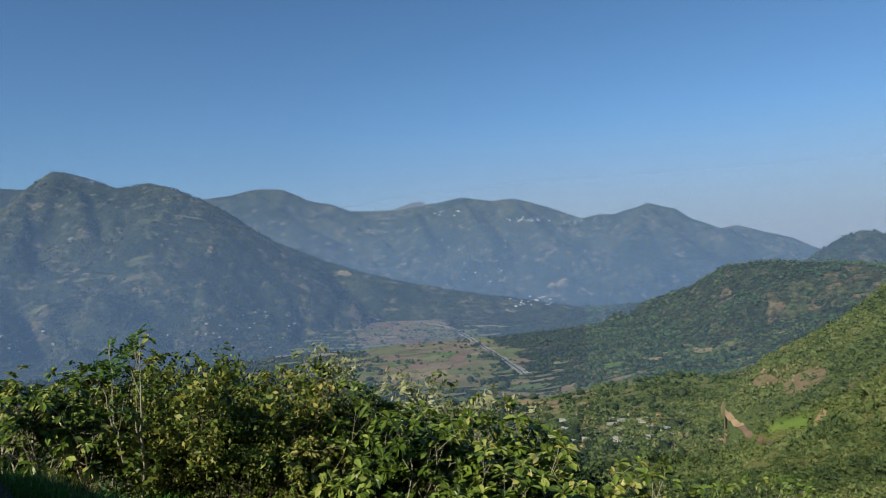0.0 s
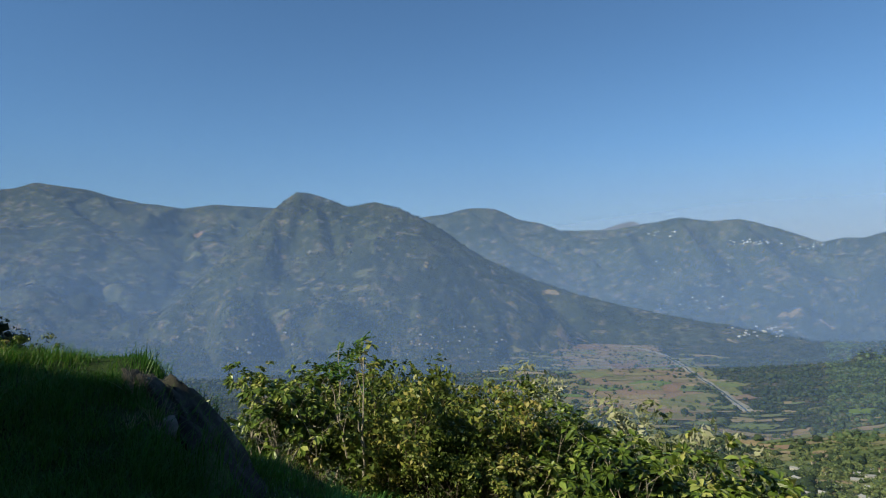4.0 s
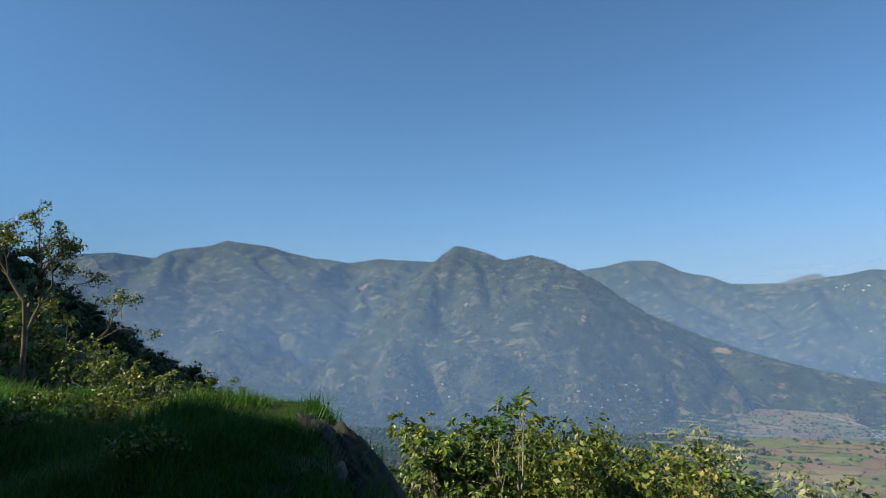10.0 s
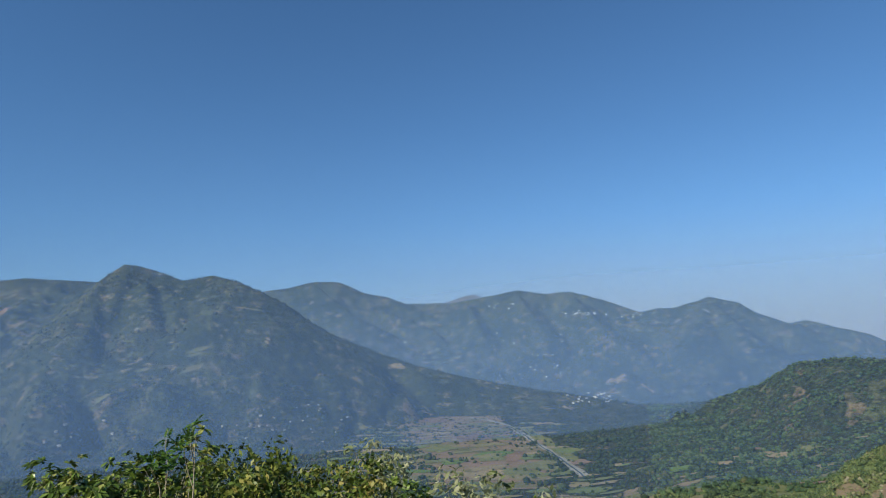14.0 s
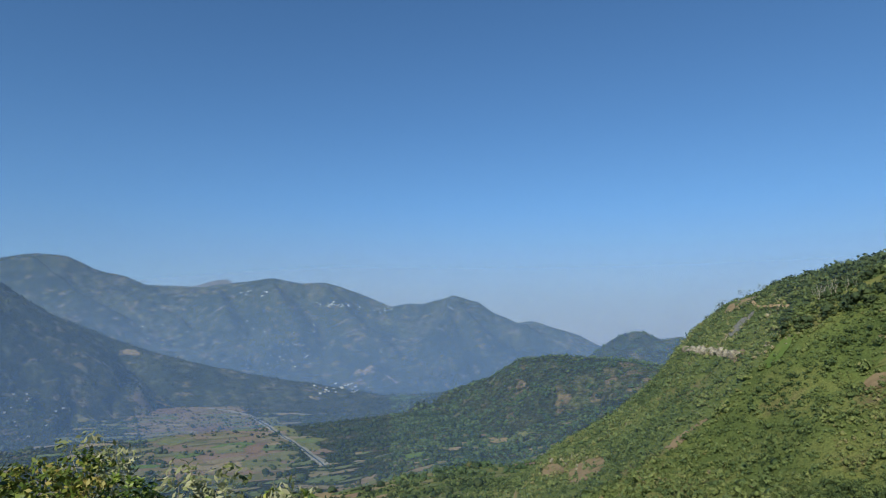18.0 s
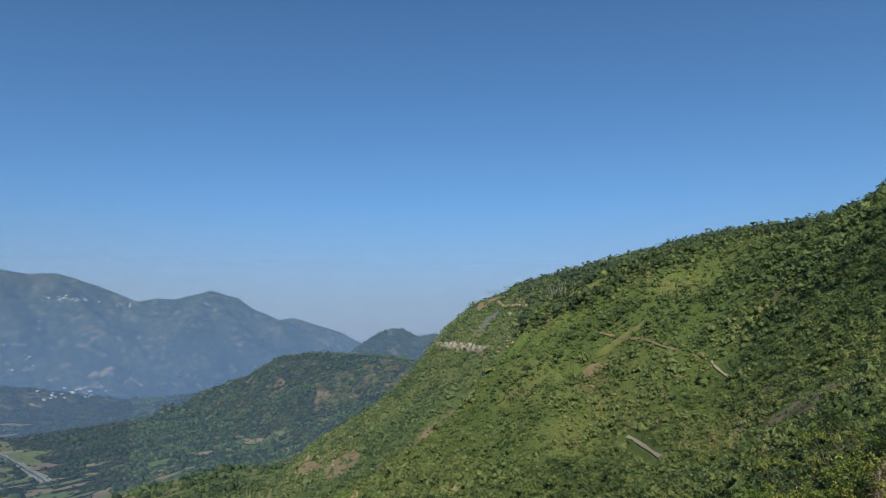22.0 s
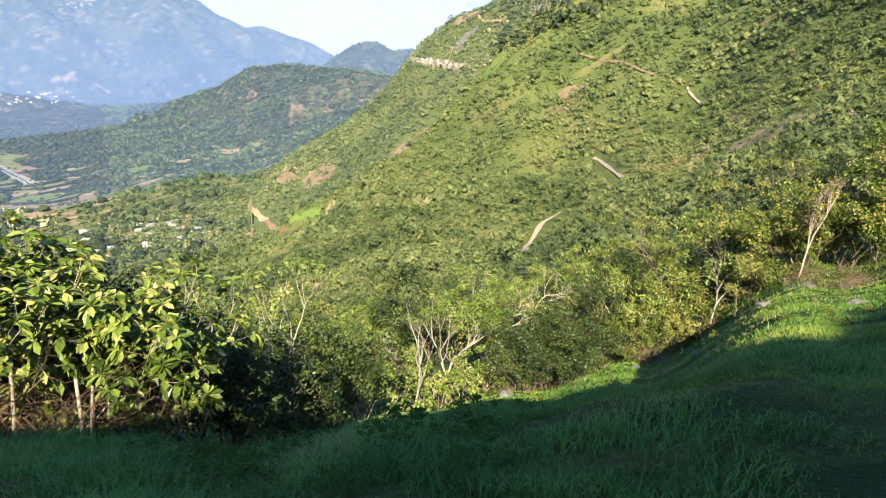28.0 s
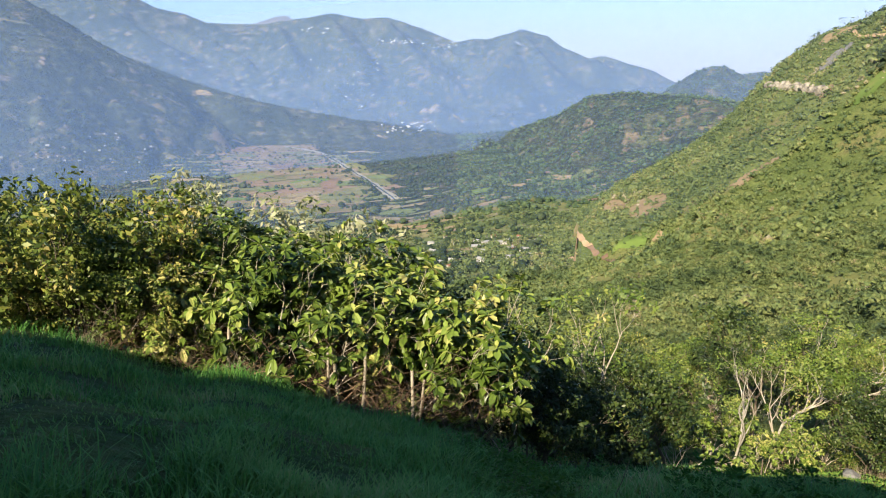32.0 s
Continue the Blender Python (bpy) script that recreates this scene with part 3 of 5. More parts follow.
VALLEY_FLOOR = surface("valley_floor_pasture", [(0.3, (0.11, 0.14, 0.05)), (0.42, (0.19, 0.17, 0.08)), (0.5, (0.26, 0.19, 0.12)), (0.7, (0.3, 0.2, 0.14))], 0.012, 0.25, 0.95, 0.3, 0.4, 0.6)


def valley_floor():
    """The open land beside the river: a sheet wider in its middle, that follows the river's line."""
    u = np.linspace(-1, 1, 41)
    d = np.linspace(1250, 2680, 56)
    mid, wide = np.interp(d, (1250, 1500, 1900, 2400, 2900), (-1.0, -1.2, -2.6, -3.8, -4.6)), np.interp(d, (1250, 1500, 1900, 2400, 2900), (3.2, 5.6, 5.4, 4.6, 3.4))
    b = np.radians(mid[:, None] + wide[:, None] * u[None] * (1 + 0.25 * fbm(d[:, None] / 160, 0 * d[:, None] + np.sign(u)[None] * 7, 3, 8)))
    rows = np.stack([d[:, None] * np.sin(b), d[:, None] * np.cos(b)], axis=-1)
    for k in range(2, 56, 3):
        CLEARED.append((float(rows[k, 20, 0]), float(rows[k, 20, 1]), math.radians(mid[k]), float(d[k] * math.radians(wide[k]) * 0.9), 60.0))
    return tagged(new("field", draped("field", rows, 1.0, VALLEY_FLOOR)), "broad open farmland of brown and olive fields beside the river", "field", kind="structure")


valley_floor()
patch("brown", -5.7, -4.40, 6.20, 1.00)
patch("brown", -2.2, -5.90, 5.40, 1.70)
patch("green", -0.6, -7.20, 2.90, 0.90)
patch("brown", 1.3, -7.50, 2.20, 0.80)
patch("tan", -1.3, -8.80, 2.90, 0.70)
patch("olive", 1.7, -8.80, 3.90, 0.90)
patch("green", -0.3, -10.30, 2.00, 0.70)
patch("tan", -4.2, -8.80, 2.90, 0.50)
patch("green", -4.0, -7.80, 1.70, 0.50)
patch("tan", 2.6, -7.20, 1.30, 0.40)
patch("tan", 7.2, -11.40, 2.20, 0.80)
patch("tan", 11.3, -11.50, 1.10, 0.60)
patch("olive", 10.4, -10.50, 1.90, 0.60)
patch("tan", 9.1, -11.70, 1.40, 0.60)
patch("green", -8.3, -8.50, 5.80, 0.30)
patch("olive", 5.6, -7.00, 2.20, 0.40)
patch("olive", -4.9, -6.70, 2.40, 0.70)
patch("green", 1.5, -5.80, 1.70, 0.50)
patch("tan", 5.4, -3.60, 0.70, 0.40)
patch("tan", 8.1, -4.00, 1.40, 0.40)
patch("tan", 7.4, -4.80, 0.90, 0.30)
patch("clay", 9.6, -1.50, 2.90, 0.70)
patch("clay", 12.2, -2.20, 2.10, 0.40)
patch("green", 17.5, -5.20, 1.40, 0.50)
patch("green", 16.5, -6.10, 1.00, 0.30)
patch("green", 14.3, -8.30, 2.30, 0.40)
patch("tan", 17.4, -7.80, 1.30, 0.50)
patch("tan", 18.5, -7.40, 1.10, 0.40)
patch("tan", 21.0, -7.10, 2.00, 0.50)
patch("olive", 25.6, -7.80, 1.20, 0.50)
patch("brown", 19.9, -6.70, 1.00, 0.40)
patch("olive", 20.9, -9.50, 2.00, 0.40)
patch("clay", 25.5, -9.40, 2.00, 0.90)
patch("clay", 28.4, -9.00, 2.80, 1.30)
patch("green", 27.2, -12.20, 2.70, 1.40)
patch("clay", 29.0, -12.50, 1.30, 1.20)
patch("olive", 25.2, -15.10, 4.00, 1.40)
patch("clay", 32.5, -10.10, 1.00, 0.60)
patch("pale", -47.3, 3.00, 1.80, 0.80)
patch("pale", -45.1, -0.70, 3.70, 1.00)
patch("pale", -50.2, 0.40, 2.50, 0.50)
patch("pale", -51.8, 2.40, 1.70, 0.70)
patch("pale", -54.6, 2.90, 2.40, 0.60)
patch("brown", -38.3, 4.80, 1.60, 0.50)
patch("pale", -38.7, 2.90, 5.20, 0.60)
patch("rocky", -29.5, 3.40, 0.50, 0.50)
patch("tan", -31.5, -1.80, 1.90, 0.70)
patch("tan", -36.3, -3.90, 1.40, 0.50)
patch("olive", -33.3, -3.00, 1.70, 0.70)
patch("tan", -35.8, -4.70, 2.40, 0.30)
patch("clay", -31.8, -5.10, 0.70, 0.40)
patch("clay", -19.4, 2.50, 0.70, 0.50)
patch("olive", -25.2, 0.20, 3.40, 0.40)
patch("tan", -24.3, 4.80, 1.70, 0.40)
patch("tan", -20.6, 5.00, 2.00, 0.40)
patch("rocky", -28.0, 7.70, 0.50, 0.30)
patch("olive", -29.9, -5.70, 1.40, 0.40)
patch("olive", -28.9, 0.20, 1.90, 0.50)
patch("olive", -24.7, 1.70, 3.00, 0.40)
patch("clay", -8.6, -0.00, 2.00, 0.80)
patch("clay", -9.3, -0.80, 0.90, 0.50)
patch("rocky", 17.1, 3.90, 1.00, 0.40)
patch("pale", 7.8, 1.60, 0.70, 0.50)
patch("clay", -19.5, 2.30, 0.60, 0.70)
patch("olive", -12.0, -1.10, 2.10, 0.70)
patch("olive", -25.0, 1.40, 1.80, 0.50)
patch("olive", -21.6, 5.10, 2.30, 0.40)
patch("pale", 12.3, 1.20, 1.20, 0.30)
patch("rocky", 40.6, 2.30, 1.70, 1.70)
patch("clay", 40.9, 3.80, 2.70, 0.40)
patch("clay", 43.6, 3.70, 0.90, 0.40)
patch("clay", 40.4, -0.10, 0.90, 0.60)
patch("clay", 49.4, -1.90, 2.20, 0.90)
patch("green", 43.2, 0.20, 2.00, 1.20)
patch("olive", 51.9, 0.60, 5.30, 0.60)
patch("clay", 35.4, -6.90, 1.40, 0.80)
patch("olive", 49.3, 5.00, 3.40, 0.60)
patch("clay", 28.1, -9.60, 2.70, 1.40)
patch("olive", 32.8, -11.40, 2.90, 0.90)
patch("olive", 43.3, -14.10, 4.50, 1.70)
patch("green", 39.3, -15.70, 2.90, 0.60)

GRAVEL = surface("river_gravel", [(0.3, (0.16, 0.16, 0.11)), (0.5, (0.34, 0.32, 0.28)), (0.65, (0.16, 0.16, 0.1))], 0.02, 0.5, 0.9, 0.4, 0.4)
SLIP = surface("orange_clay", [(0.3, (0.4, 0.26, 0.14)), (0.7, (0.52, 0.38, 0.24))], 0.1, 0.6, 0.95, 0.5, 0.4)
DUST = surface("pale_dirt", [(0.3, (0.34, 0.28, 0.2)), (0.7, (0.48, 0.41, 0.31))], 0.3, 2.0, 0.95, 0.3, 0.1)
WATER, _t, _n, _l, _b = nodes_of("river_water")
_b.inputs["Base Color"].default_value, _b.inputs["Roughness"].default_value = (0.05, 0.08, 0.09, 1), 0.12
_w = noise_at(_n, _l, 0.4, 3, 0.6, _n.new("ShaderNodeNewGeometry").outputs["Position"])
_bp = _n.new("ShaderNodeBump")
_bp.inputs["Strength"].default_value = 0.25
_l.new(_w.outputs[0], _bp.inputs["Height"])
_l.new(_bp.outputs[0], _b.inputs["Normal"])
ribbon("river_bed", "pale gravel bed of the river", "river", GRAVEL, 20, -2.6, -4.3, -1.2, -4.5, 0.5, -4.9, 2.0, -5.8, 2.9, -6.4, 3.9, -7.0, 4.8, -7.6, 5.7, -8.3, 6.6, -9.0, lift=2.2)
ribbon("river_water", "narrow stream of water over gravel", "water", WATER, 5, 0.8, -5.1, 2.2, -6.0, 3.1, -6.6, 4.1, -7.2, 5.0, -7.8, 5.9, -8.5, 6.8, -9.2, lift=3.0)
ribbon("river_bank", "dry olive bank beside the river", "river bank", FIELD["olive"][0], 46, 1.9, -5.1, 2.7, -5.7, 3.8, -6.4, 4.9, -7.1, 5.8, -7.9, lift=1.7)
ribbon("dirt_track", "pale dirt track climbing the wooded slope", "track", DUST, 1.5, 51.8, -7.2, 52.4, -7.4, 53.4, -8.1, 54.3, -8.7, lift=0.6, open_front=True)
ribbon("dirt_track", "pale dirt track between trees", "track", DUST, 2.3, 46.5, -15.8, 46.5, -14.3, 46.6, -13.1, 47.8, -12.5, 49.4, -11.9, lift=0.6, open_front=True)
ribbon("dirt_track", "short stretch of track under dark trees", "track", DUST, 1.1, 58.6, -1.2, 58.8, -1.6, 59.2, -2.0, 59.9, -2.5, lift=0.8)
ribbon("footpath", "worn clay path down the slope", "path", FIELD["clay"][0], 6, 34.6, -7.4, 36.1, -6.1, 37.8, -5.0, lift=0.6)
ribbon("grass_strip", "long strip of dry tan grass across the woods", "clearing", FIELD["tan"][0], 15, 61.9, -6.4, 63.6, -5.0, 65.2, -4.2, 68.1, -3.3, 71.7, -2.2, 74.3, -0.7, lift=0.5)
ribbon("road_cut", "pale clay road cut across the wooded ridge", "road cut", FIELD["clay"][0], 1.6, 49.7, 1.2, 50.6, 1.0, 51.4, 0.8, 53.3, 0.6, 54.6, 0.1, 56.2, -0.5, lift=1.2, bare=False)
ribbon("road_cut", "narrow orange clay road cut under the ridge top", "road cut", SLIP, 2.6, 39.6, 3.9, 40.6, 3.75, 41.8, 3.6, 43.0, 3.6, 44.1, 3.6, lift=1.5, bare=False)
ribbon("landslip", "orange clay landslip above the village", "landslip", SLIP, 4.5, 23.6, -12.9, 23.0, -12.4, 22.5, -12.0, 22.0, -11.7, lift=1.0, open_front=True)
ribbon("village_road", "brown earth road along the slope", "road", FIELD["brown"][0], 4, 23.6, -12.8, 24.9, -13.6, 26.2, -14.1, lift=0.8)


# patchwork of small fields on the valley floor, and clearings scattered over the far slopes
PATCHWORK, _t, _n, _l, _b = nodes_of("patchwork_fields")
_geo = _n.new("ShaderNodeNewGeometry")
_r = ramp(_n, [(0.0, (0.12, 0.16, 0.05)), (0.25, (0.2, 0.19, 0.08)), (0.45, (0.25, 0.2, 0.11)), (0.6, (0.32, 0.25, 0.15)), (0.75, (0.24, 0.16, 0.11)), (0.9, (0.14, 0.18, 0.055))])
_l.new(_geo.outputs["Random Per Island"], _r.inputs[0])
_w = noise_at(_n, _l, 0.08, 5, 0.65, _geo.outputs["Position"])
_r2 = ramp(_n, [(0.35, (0.62, 0.66, 0.55)), (0.65, (1.0, 1.0, 1.0))])
_l.new(_w.outputs[0], _r2.inputs[0])
_l.new(mix_colour(_n, _l, 0.8, _r.outputs[0], _r2.outputs[0], "MULTIPLY"), _b.inputs["Base Color"])
_b.inputs["Roughness"].default_value = 0.95


def small_fields(name, label, places, lift, material=PATCHWORK):
    """Many small uneven fields as one draped mesh; places: x, y, turn, half length, half depth."""
    g = np.random.default_rng(41)
    u = np.linspace(-1, 1, 8)
    uu, vv = np.meshgrid(u, u, indexing="ij")
    i = np.arange(64).reshape(8, 8)
    q = np.stack([i[:-1, :-1], i[1:, :-1], i[1:, 1:], i[:-1, 1:]], axis=-1).reshape(-1, 4)
    vs, fs = [], []
    for x, y, a, half, reach in places:
        k = g.uniform(0, 60)
        pu = uu * half * (1 - 0.15 * vv * vv) * (1 + 0.35 * fbm(vv * 1.6 + k, uu * 0.5, 2, 3))
        pv = vv * reach * (1 - 0.15 * uu * uu) * (1 + 0.35 * fbm(uu * 1.6 + k, vv * 0.5, 2, 4)) + g.uniform(-0.4, 0.4) * uu * reach
        px_, py_ = x + pu * math.cos(a) + pv * math.sin(a), y - pu * math.sin(a) + pv * math.cos(a)
        vs.append(np.stack([px_, py_, height(px_, py_) + lift], axis=-1).reshape(-1, 3))
        fs.append(q + 64 * len(fs))
        CLEARED.append((x, y, a, half * 0.9, reach * 0.9))
    return tagged(new(name, mesh_of(name, np.concatenate(vs), np.concatenate(fs), material, True)), label, "fields", kind="stuff")


_g = np.random.default_rng(40)
_spots = []
for _d in np.arange(1020, 2440, 62):
    for _x in np.arange(-420, 200, 96):
        if _g.uniform() < 0.6:
            _xx, _yy = _x + _g.uniform(-30, 30) + (_d - 1500) * 0.02, _d + _g.uniform(-18, 18)
            _spots.append((_xx, _yy, _g.uniform(-0.5, 0.2), _g.uniform(26, 52), _g.uniform(13, 27)))
small_fields("valley_fields", "patchwork of small green, tan and brown fields on the valley floor", _spots, 2.0)
_spots = []
for _ in range(170):
    _a, _d = radians(_g.uniform(-62, 27)), _g.uniform(2050, 3500)
    _spots.append((_d * math.sin(_a), _d * math.cos(_a), _a + _g.uniform(-0.5, 0.5), _g.uniform(5, 12), _g.uniform(4, 8)))
small_fields("upland_fields", "small clearings and fields scattered over the far slopes", _spots, 2.2, FIELD["pale"][0])
_spots = []
for _ in range(90):
    _a, _d = radians(_g.uniform(6, 27)), _g.uniform(620, 1500)
    _spots.append((_d * math.sin(_a), _d * math.cos(_a), _a + _g.uniform(-0.6, 0.6), _g.uniform(8, 24), _g.uniform(8, 22)))
small_fields("foothill_fields", "small clearings among the trees on the valley side", _spots, 0.7)


def outside_fields(x, y, areas):
    """True where none of the areas lies."""
    ok = np.ones(len(x), dtype=bool)
    for cx, cy, a, half, reach in areas:
        dx, dy = x - cx, y - cy
        u = (dx * math.cos(a) - dy * math.sin(a)) / half
        v = (dx * math.sin(a) + dy * math.cos(a)) / reach
        ok &= (u * u + v * v) > 0.95
    return ok


# ---- woods as masses of leaf clumps ----
def icosahedron():
    bm = bmesh.new()
    bmesh.ops.create_icosphere(bm, subdivisions=1, radius=1.0)
    v = np.array([w.co[:] for w in bm.verts])
    f = np.array([[w.index for w in p.verts] for p in bm.faces])
    bm.free()
    return v, f


ICO_V, ICO_F = icosahedron()


OCTA_V = np.array([(1, 0, 0), (-1, 0, 0), (0, 1, 0), (0, -1, 0), (0, 0, 1), (0, 0, -1)], dtype=float)
OCTA_F = np.array([(0, 2, 4), (2, 1, 4), (1, 3, 4), (3, 0, 4), (2, 0, 5), (1, 2, 5), (3, 1, 5), (0, 3, 5)])


def clumps(places, sizes, squash=0.8, far=False):
    """Rough low clumps at places (n x 3) of the given radii: verts and faces."""
    n = len(places)
    base, face = (OCTA_V, OCTA_F) if far else (ICO_V, ICO_F)
    v = base[None] * (1 + rng.uniform(-0.35, 0.35, (n, len(base), 1)))
    turn = rng.uniform(0, 2 * np.pi, n)
    c, s = np.cos(turn)[:, None], np.sin(turn)[:, None]
    v = np.stack([v[..., 0] * c - v[..., 1] * s, v[..., 0] * s + v[..., 1] * c, v[..., 2] * squash], axis=-1)
    v = v * np.asarray(sizes)[:, None, None] + places[:, None]
    f = face[None] + (np.arange(n) * len(base))[:, None, None]
    return v.reshape(-1, 3), f.reshape(-1, 3)


def tufts(centres, radii, per, size):
    """Loose leaf sprays on the upper surface of crowns: triangles."""
    n = len(centres)
    d = rng.normal(size=(n, per, 3))
    d[..., 2] = np.abs(d[..., 2]) * 1.1 - 0.35
    d /= np.linalg.norm(d, axis=-1, keepdims=True)
    p = centres[:, None] + d * (np.asarray(radii)[:, None, None] * rng.uniform(0.75, 1.15, (n, per, 1))) * np.array([1, 1, 0.8])
    a = rng.normal(size=(n, per, 3))
    a -= d * (a * d).sum(-1, keepdims=True) * 0.6
    a /= np.linalg.norm(a, axis=-1, keepdims=True)
    b = np.cross(d, a) + rng.normal(size=a.shape) * 0.3
    k = (np.asarray(radii)[:, None, None] * size) * rng.uniform(0.6, 1.3, (n, per, 1))
    v = np.stack([p + a * k, p - a * k * 0.5 + b * k * 0.8, p - a * k * 0.5 - b * k * 0.8], axis=2)
    return v.reshape(-1, 3), np.arange(n * per * 3).reshape(-1, 3)


def joined(parts):
    vs, fs, k = [], [], 0
    for v, f in parts:
        vs.append(v)
        fs.append(f + k)
        k += len(v)
    return np.concatenate(vs), np.concatenate(fs)


def scatter(bearings, distances, gap, seed):
    """Random places over a sector of ground, more or less gap apart."""
    g = np.random.default_rng(seed)
    area = radians(bearings[1] - bearings[0]) / 2 * (distances[1] ** 2 - distances[0] ** 2)
    n = int(area / gap ** 2)
    r = np.sqrt(g.uniform(distances[0] ** 2, distances[1] ** 2, n))
    b = np.radians(g.uniform(*bearings, n))
    return r * np.sin(b), r * np.cos(b), r, g


def wood(name, label, bearings, distances, gap, crown, seed, material, per=0, cover=0.0, lobes=1, rise=0.55, spray=0.42, sparse=0.0, small=False):
    x, y, r, g = scatter(bearings, distances, gap, seed)
    keep = outside_fields(x, y, KEPT_OPEN) & (outside_fields(x, y, CLEARED) | (g.uniform(0, 1, len(x)) < sparse)) & (fbm(x / 70, y / 70, 3, seed) + g.uniform(-0.3, 0.3, len(x)) > cover)
    x, y = x[keep], y[keep]
    size = crown * np.exp(g.normal(-0.25, 0.42, len(x)).clip(-1.1, 0.7)) * (1 + 0.45 * fbm(x / 45, y / 45, 2, seed + 3))
    p = np.stack([x, y, height(x, y) + size * rise], axis=-1)
    if lobes > 1:
        n = len(p)
        p = np.repeat(p, lobes, axis=0)
        size = np.repeat(size, lobes) * g.uniform(0.45, 0.75, n * lobes)
        p = p + g.normal(size=p.shape) * size[:, None] * np.array([0.75, 0.75, 0.45])
    parts = [clumps(p, size * (0.52 if per > 8 else 0.8), 0.8, not per or small)]
    if per:
        parts.append(tufts(p, size, per, spray))
    v, f = joined(parts)
    return tagged(new(name, mesh_of(name, v, f, material, True)), label, "trees", kind="stuff")


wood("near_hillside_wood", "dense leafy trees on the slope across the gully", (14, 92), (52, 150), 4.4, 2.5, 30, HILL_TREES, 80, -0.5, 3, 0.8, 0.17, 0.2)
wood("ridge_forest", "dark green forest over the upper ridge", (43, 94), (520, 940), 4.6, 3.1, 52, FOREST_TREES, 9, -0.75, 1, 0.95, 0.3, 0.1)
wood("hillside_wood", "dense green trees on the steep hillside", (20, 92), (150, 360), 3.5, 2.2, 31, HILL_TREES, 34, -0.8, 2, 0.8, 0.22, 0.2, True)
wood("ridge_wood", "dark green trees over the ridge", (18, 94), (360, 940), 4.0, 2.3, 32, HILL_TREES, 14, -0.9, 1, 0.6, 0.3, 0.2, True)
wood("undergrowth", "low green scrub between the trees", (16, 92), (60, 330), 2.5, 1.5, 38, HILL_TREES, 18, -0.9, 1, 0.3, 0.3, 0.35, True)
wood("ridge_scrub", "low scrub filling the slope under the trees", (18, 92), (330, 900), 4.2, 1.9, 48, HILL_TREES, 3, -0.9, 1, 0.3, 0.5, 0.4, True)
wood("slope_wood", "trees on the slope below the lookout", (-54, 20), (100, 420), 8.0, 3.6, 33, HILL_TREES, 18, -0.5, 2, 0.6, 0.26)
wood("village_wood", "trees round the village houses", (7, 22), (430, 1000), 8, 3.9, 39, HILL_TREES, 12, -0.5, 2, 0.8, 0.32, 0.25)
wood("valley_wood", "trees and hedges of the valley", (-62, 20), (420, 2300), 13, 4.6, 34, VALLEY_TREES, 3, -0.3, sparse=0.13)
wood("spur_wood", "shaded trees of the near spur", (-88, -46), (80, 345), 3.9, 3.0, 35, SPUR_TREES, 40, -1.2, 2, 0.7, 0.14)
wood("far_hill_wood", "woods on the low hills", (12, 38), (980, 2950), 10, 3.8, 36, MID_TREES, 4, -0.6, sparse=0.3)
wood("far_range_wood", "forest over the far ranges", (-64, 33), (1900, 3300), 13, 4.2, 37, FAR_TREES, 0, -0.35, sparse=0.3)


# ---- trees and shrubs that stand near ----
def tube(points, radii, sides=6):
    """A tapering round limb along points."""
    p = np.asarray(points, dtype=float)
    d = np.gradient(p, axis=0)
    d /= np.linalg.norm(d, axis=1, keepdims=True) + 1e-9
    ref = np.where(np.abs(d[:, 2:3]) > 0.9, np.array([[1.0, 0, 0]]), np.array([[0, 0, 1.0]]))
    u = np.cross(d, ref)
    u /= np.linalg.norm(u, axis=1, keepdims=True) + 1e-9
    w = np.cross(d, u)
    a = np.linspace(0, 2 * np.pi, sides, endpoint=False)
    r = np.asarray(radii)[:, None, None]
    v = p[:, None] + r * (u[:, None] * np.cos(a)[None, :, None] + w[:, None] * np.sin(a)[None, :, None])
    n = len(p)
    i = np.arange(n * sides).reshape(n, sides)
    j = np.roll(i, -1, axis=1)
    f = np.stack([i[:-1], j[:-1], j[1:], i[1:]], axis=-1).reshape(-1, 4)
    return v.reshape(-1, 3), f


def grow(g, base, way, length, radius, level, wander, kids, fork, shrink, lift, tubes, tips, limb=None):
    """One limb and, from its upper part, its smaller limbs."""
    n = 5 if level > 1 else 3 if level else 2
    p, d = [np.array(base, dtype=float)], np.array(way, dtype=float)
    for _ in range(n):
        d = d + g.normal(size=3) * wander + np.array([0, 0, lift])
        d /= np.linalg.norm(d)
        p.append(p[-1] + d * length / n)
    tubes.append((level, limb, tube(p, np.linspace(radius, radius * 0.55, n + 1), 8 if level > 2 else 5 if level > 1 else 3)))
    if level == 0:
        tips.append((p[-1], d, p[-2]))
        return
    k = int(g.integers(kids[0], kids[1] + 1))
    for c in range(k):
        at = g.uniform(0.62 if limb is None else 0.45, 1.0) if c < k - 1 else 1.0
        s = at * n
        q = p[min(int(s), n - 1)] + (p[min(int(s) + 1, n)] - p[min(int(s), n - 1)]) * (s - int(s) if s < n else 1)
        out = g.normal(size=3)
        out -= d * (out @ d)
        out /= np.linalg.norm(out) + 1e-9
        nd = d * math.cos(fork) + out * math.sin(fork) * g.uniform(0.7, 1.2)
        grow(g, q, nd, length * shrink * g.uniform(0.75, 1.2), radius * 0.55, level - 1, wander, kids, fork, shrink, lift, tubes, tips, c if limb is None else limb)


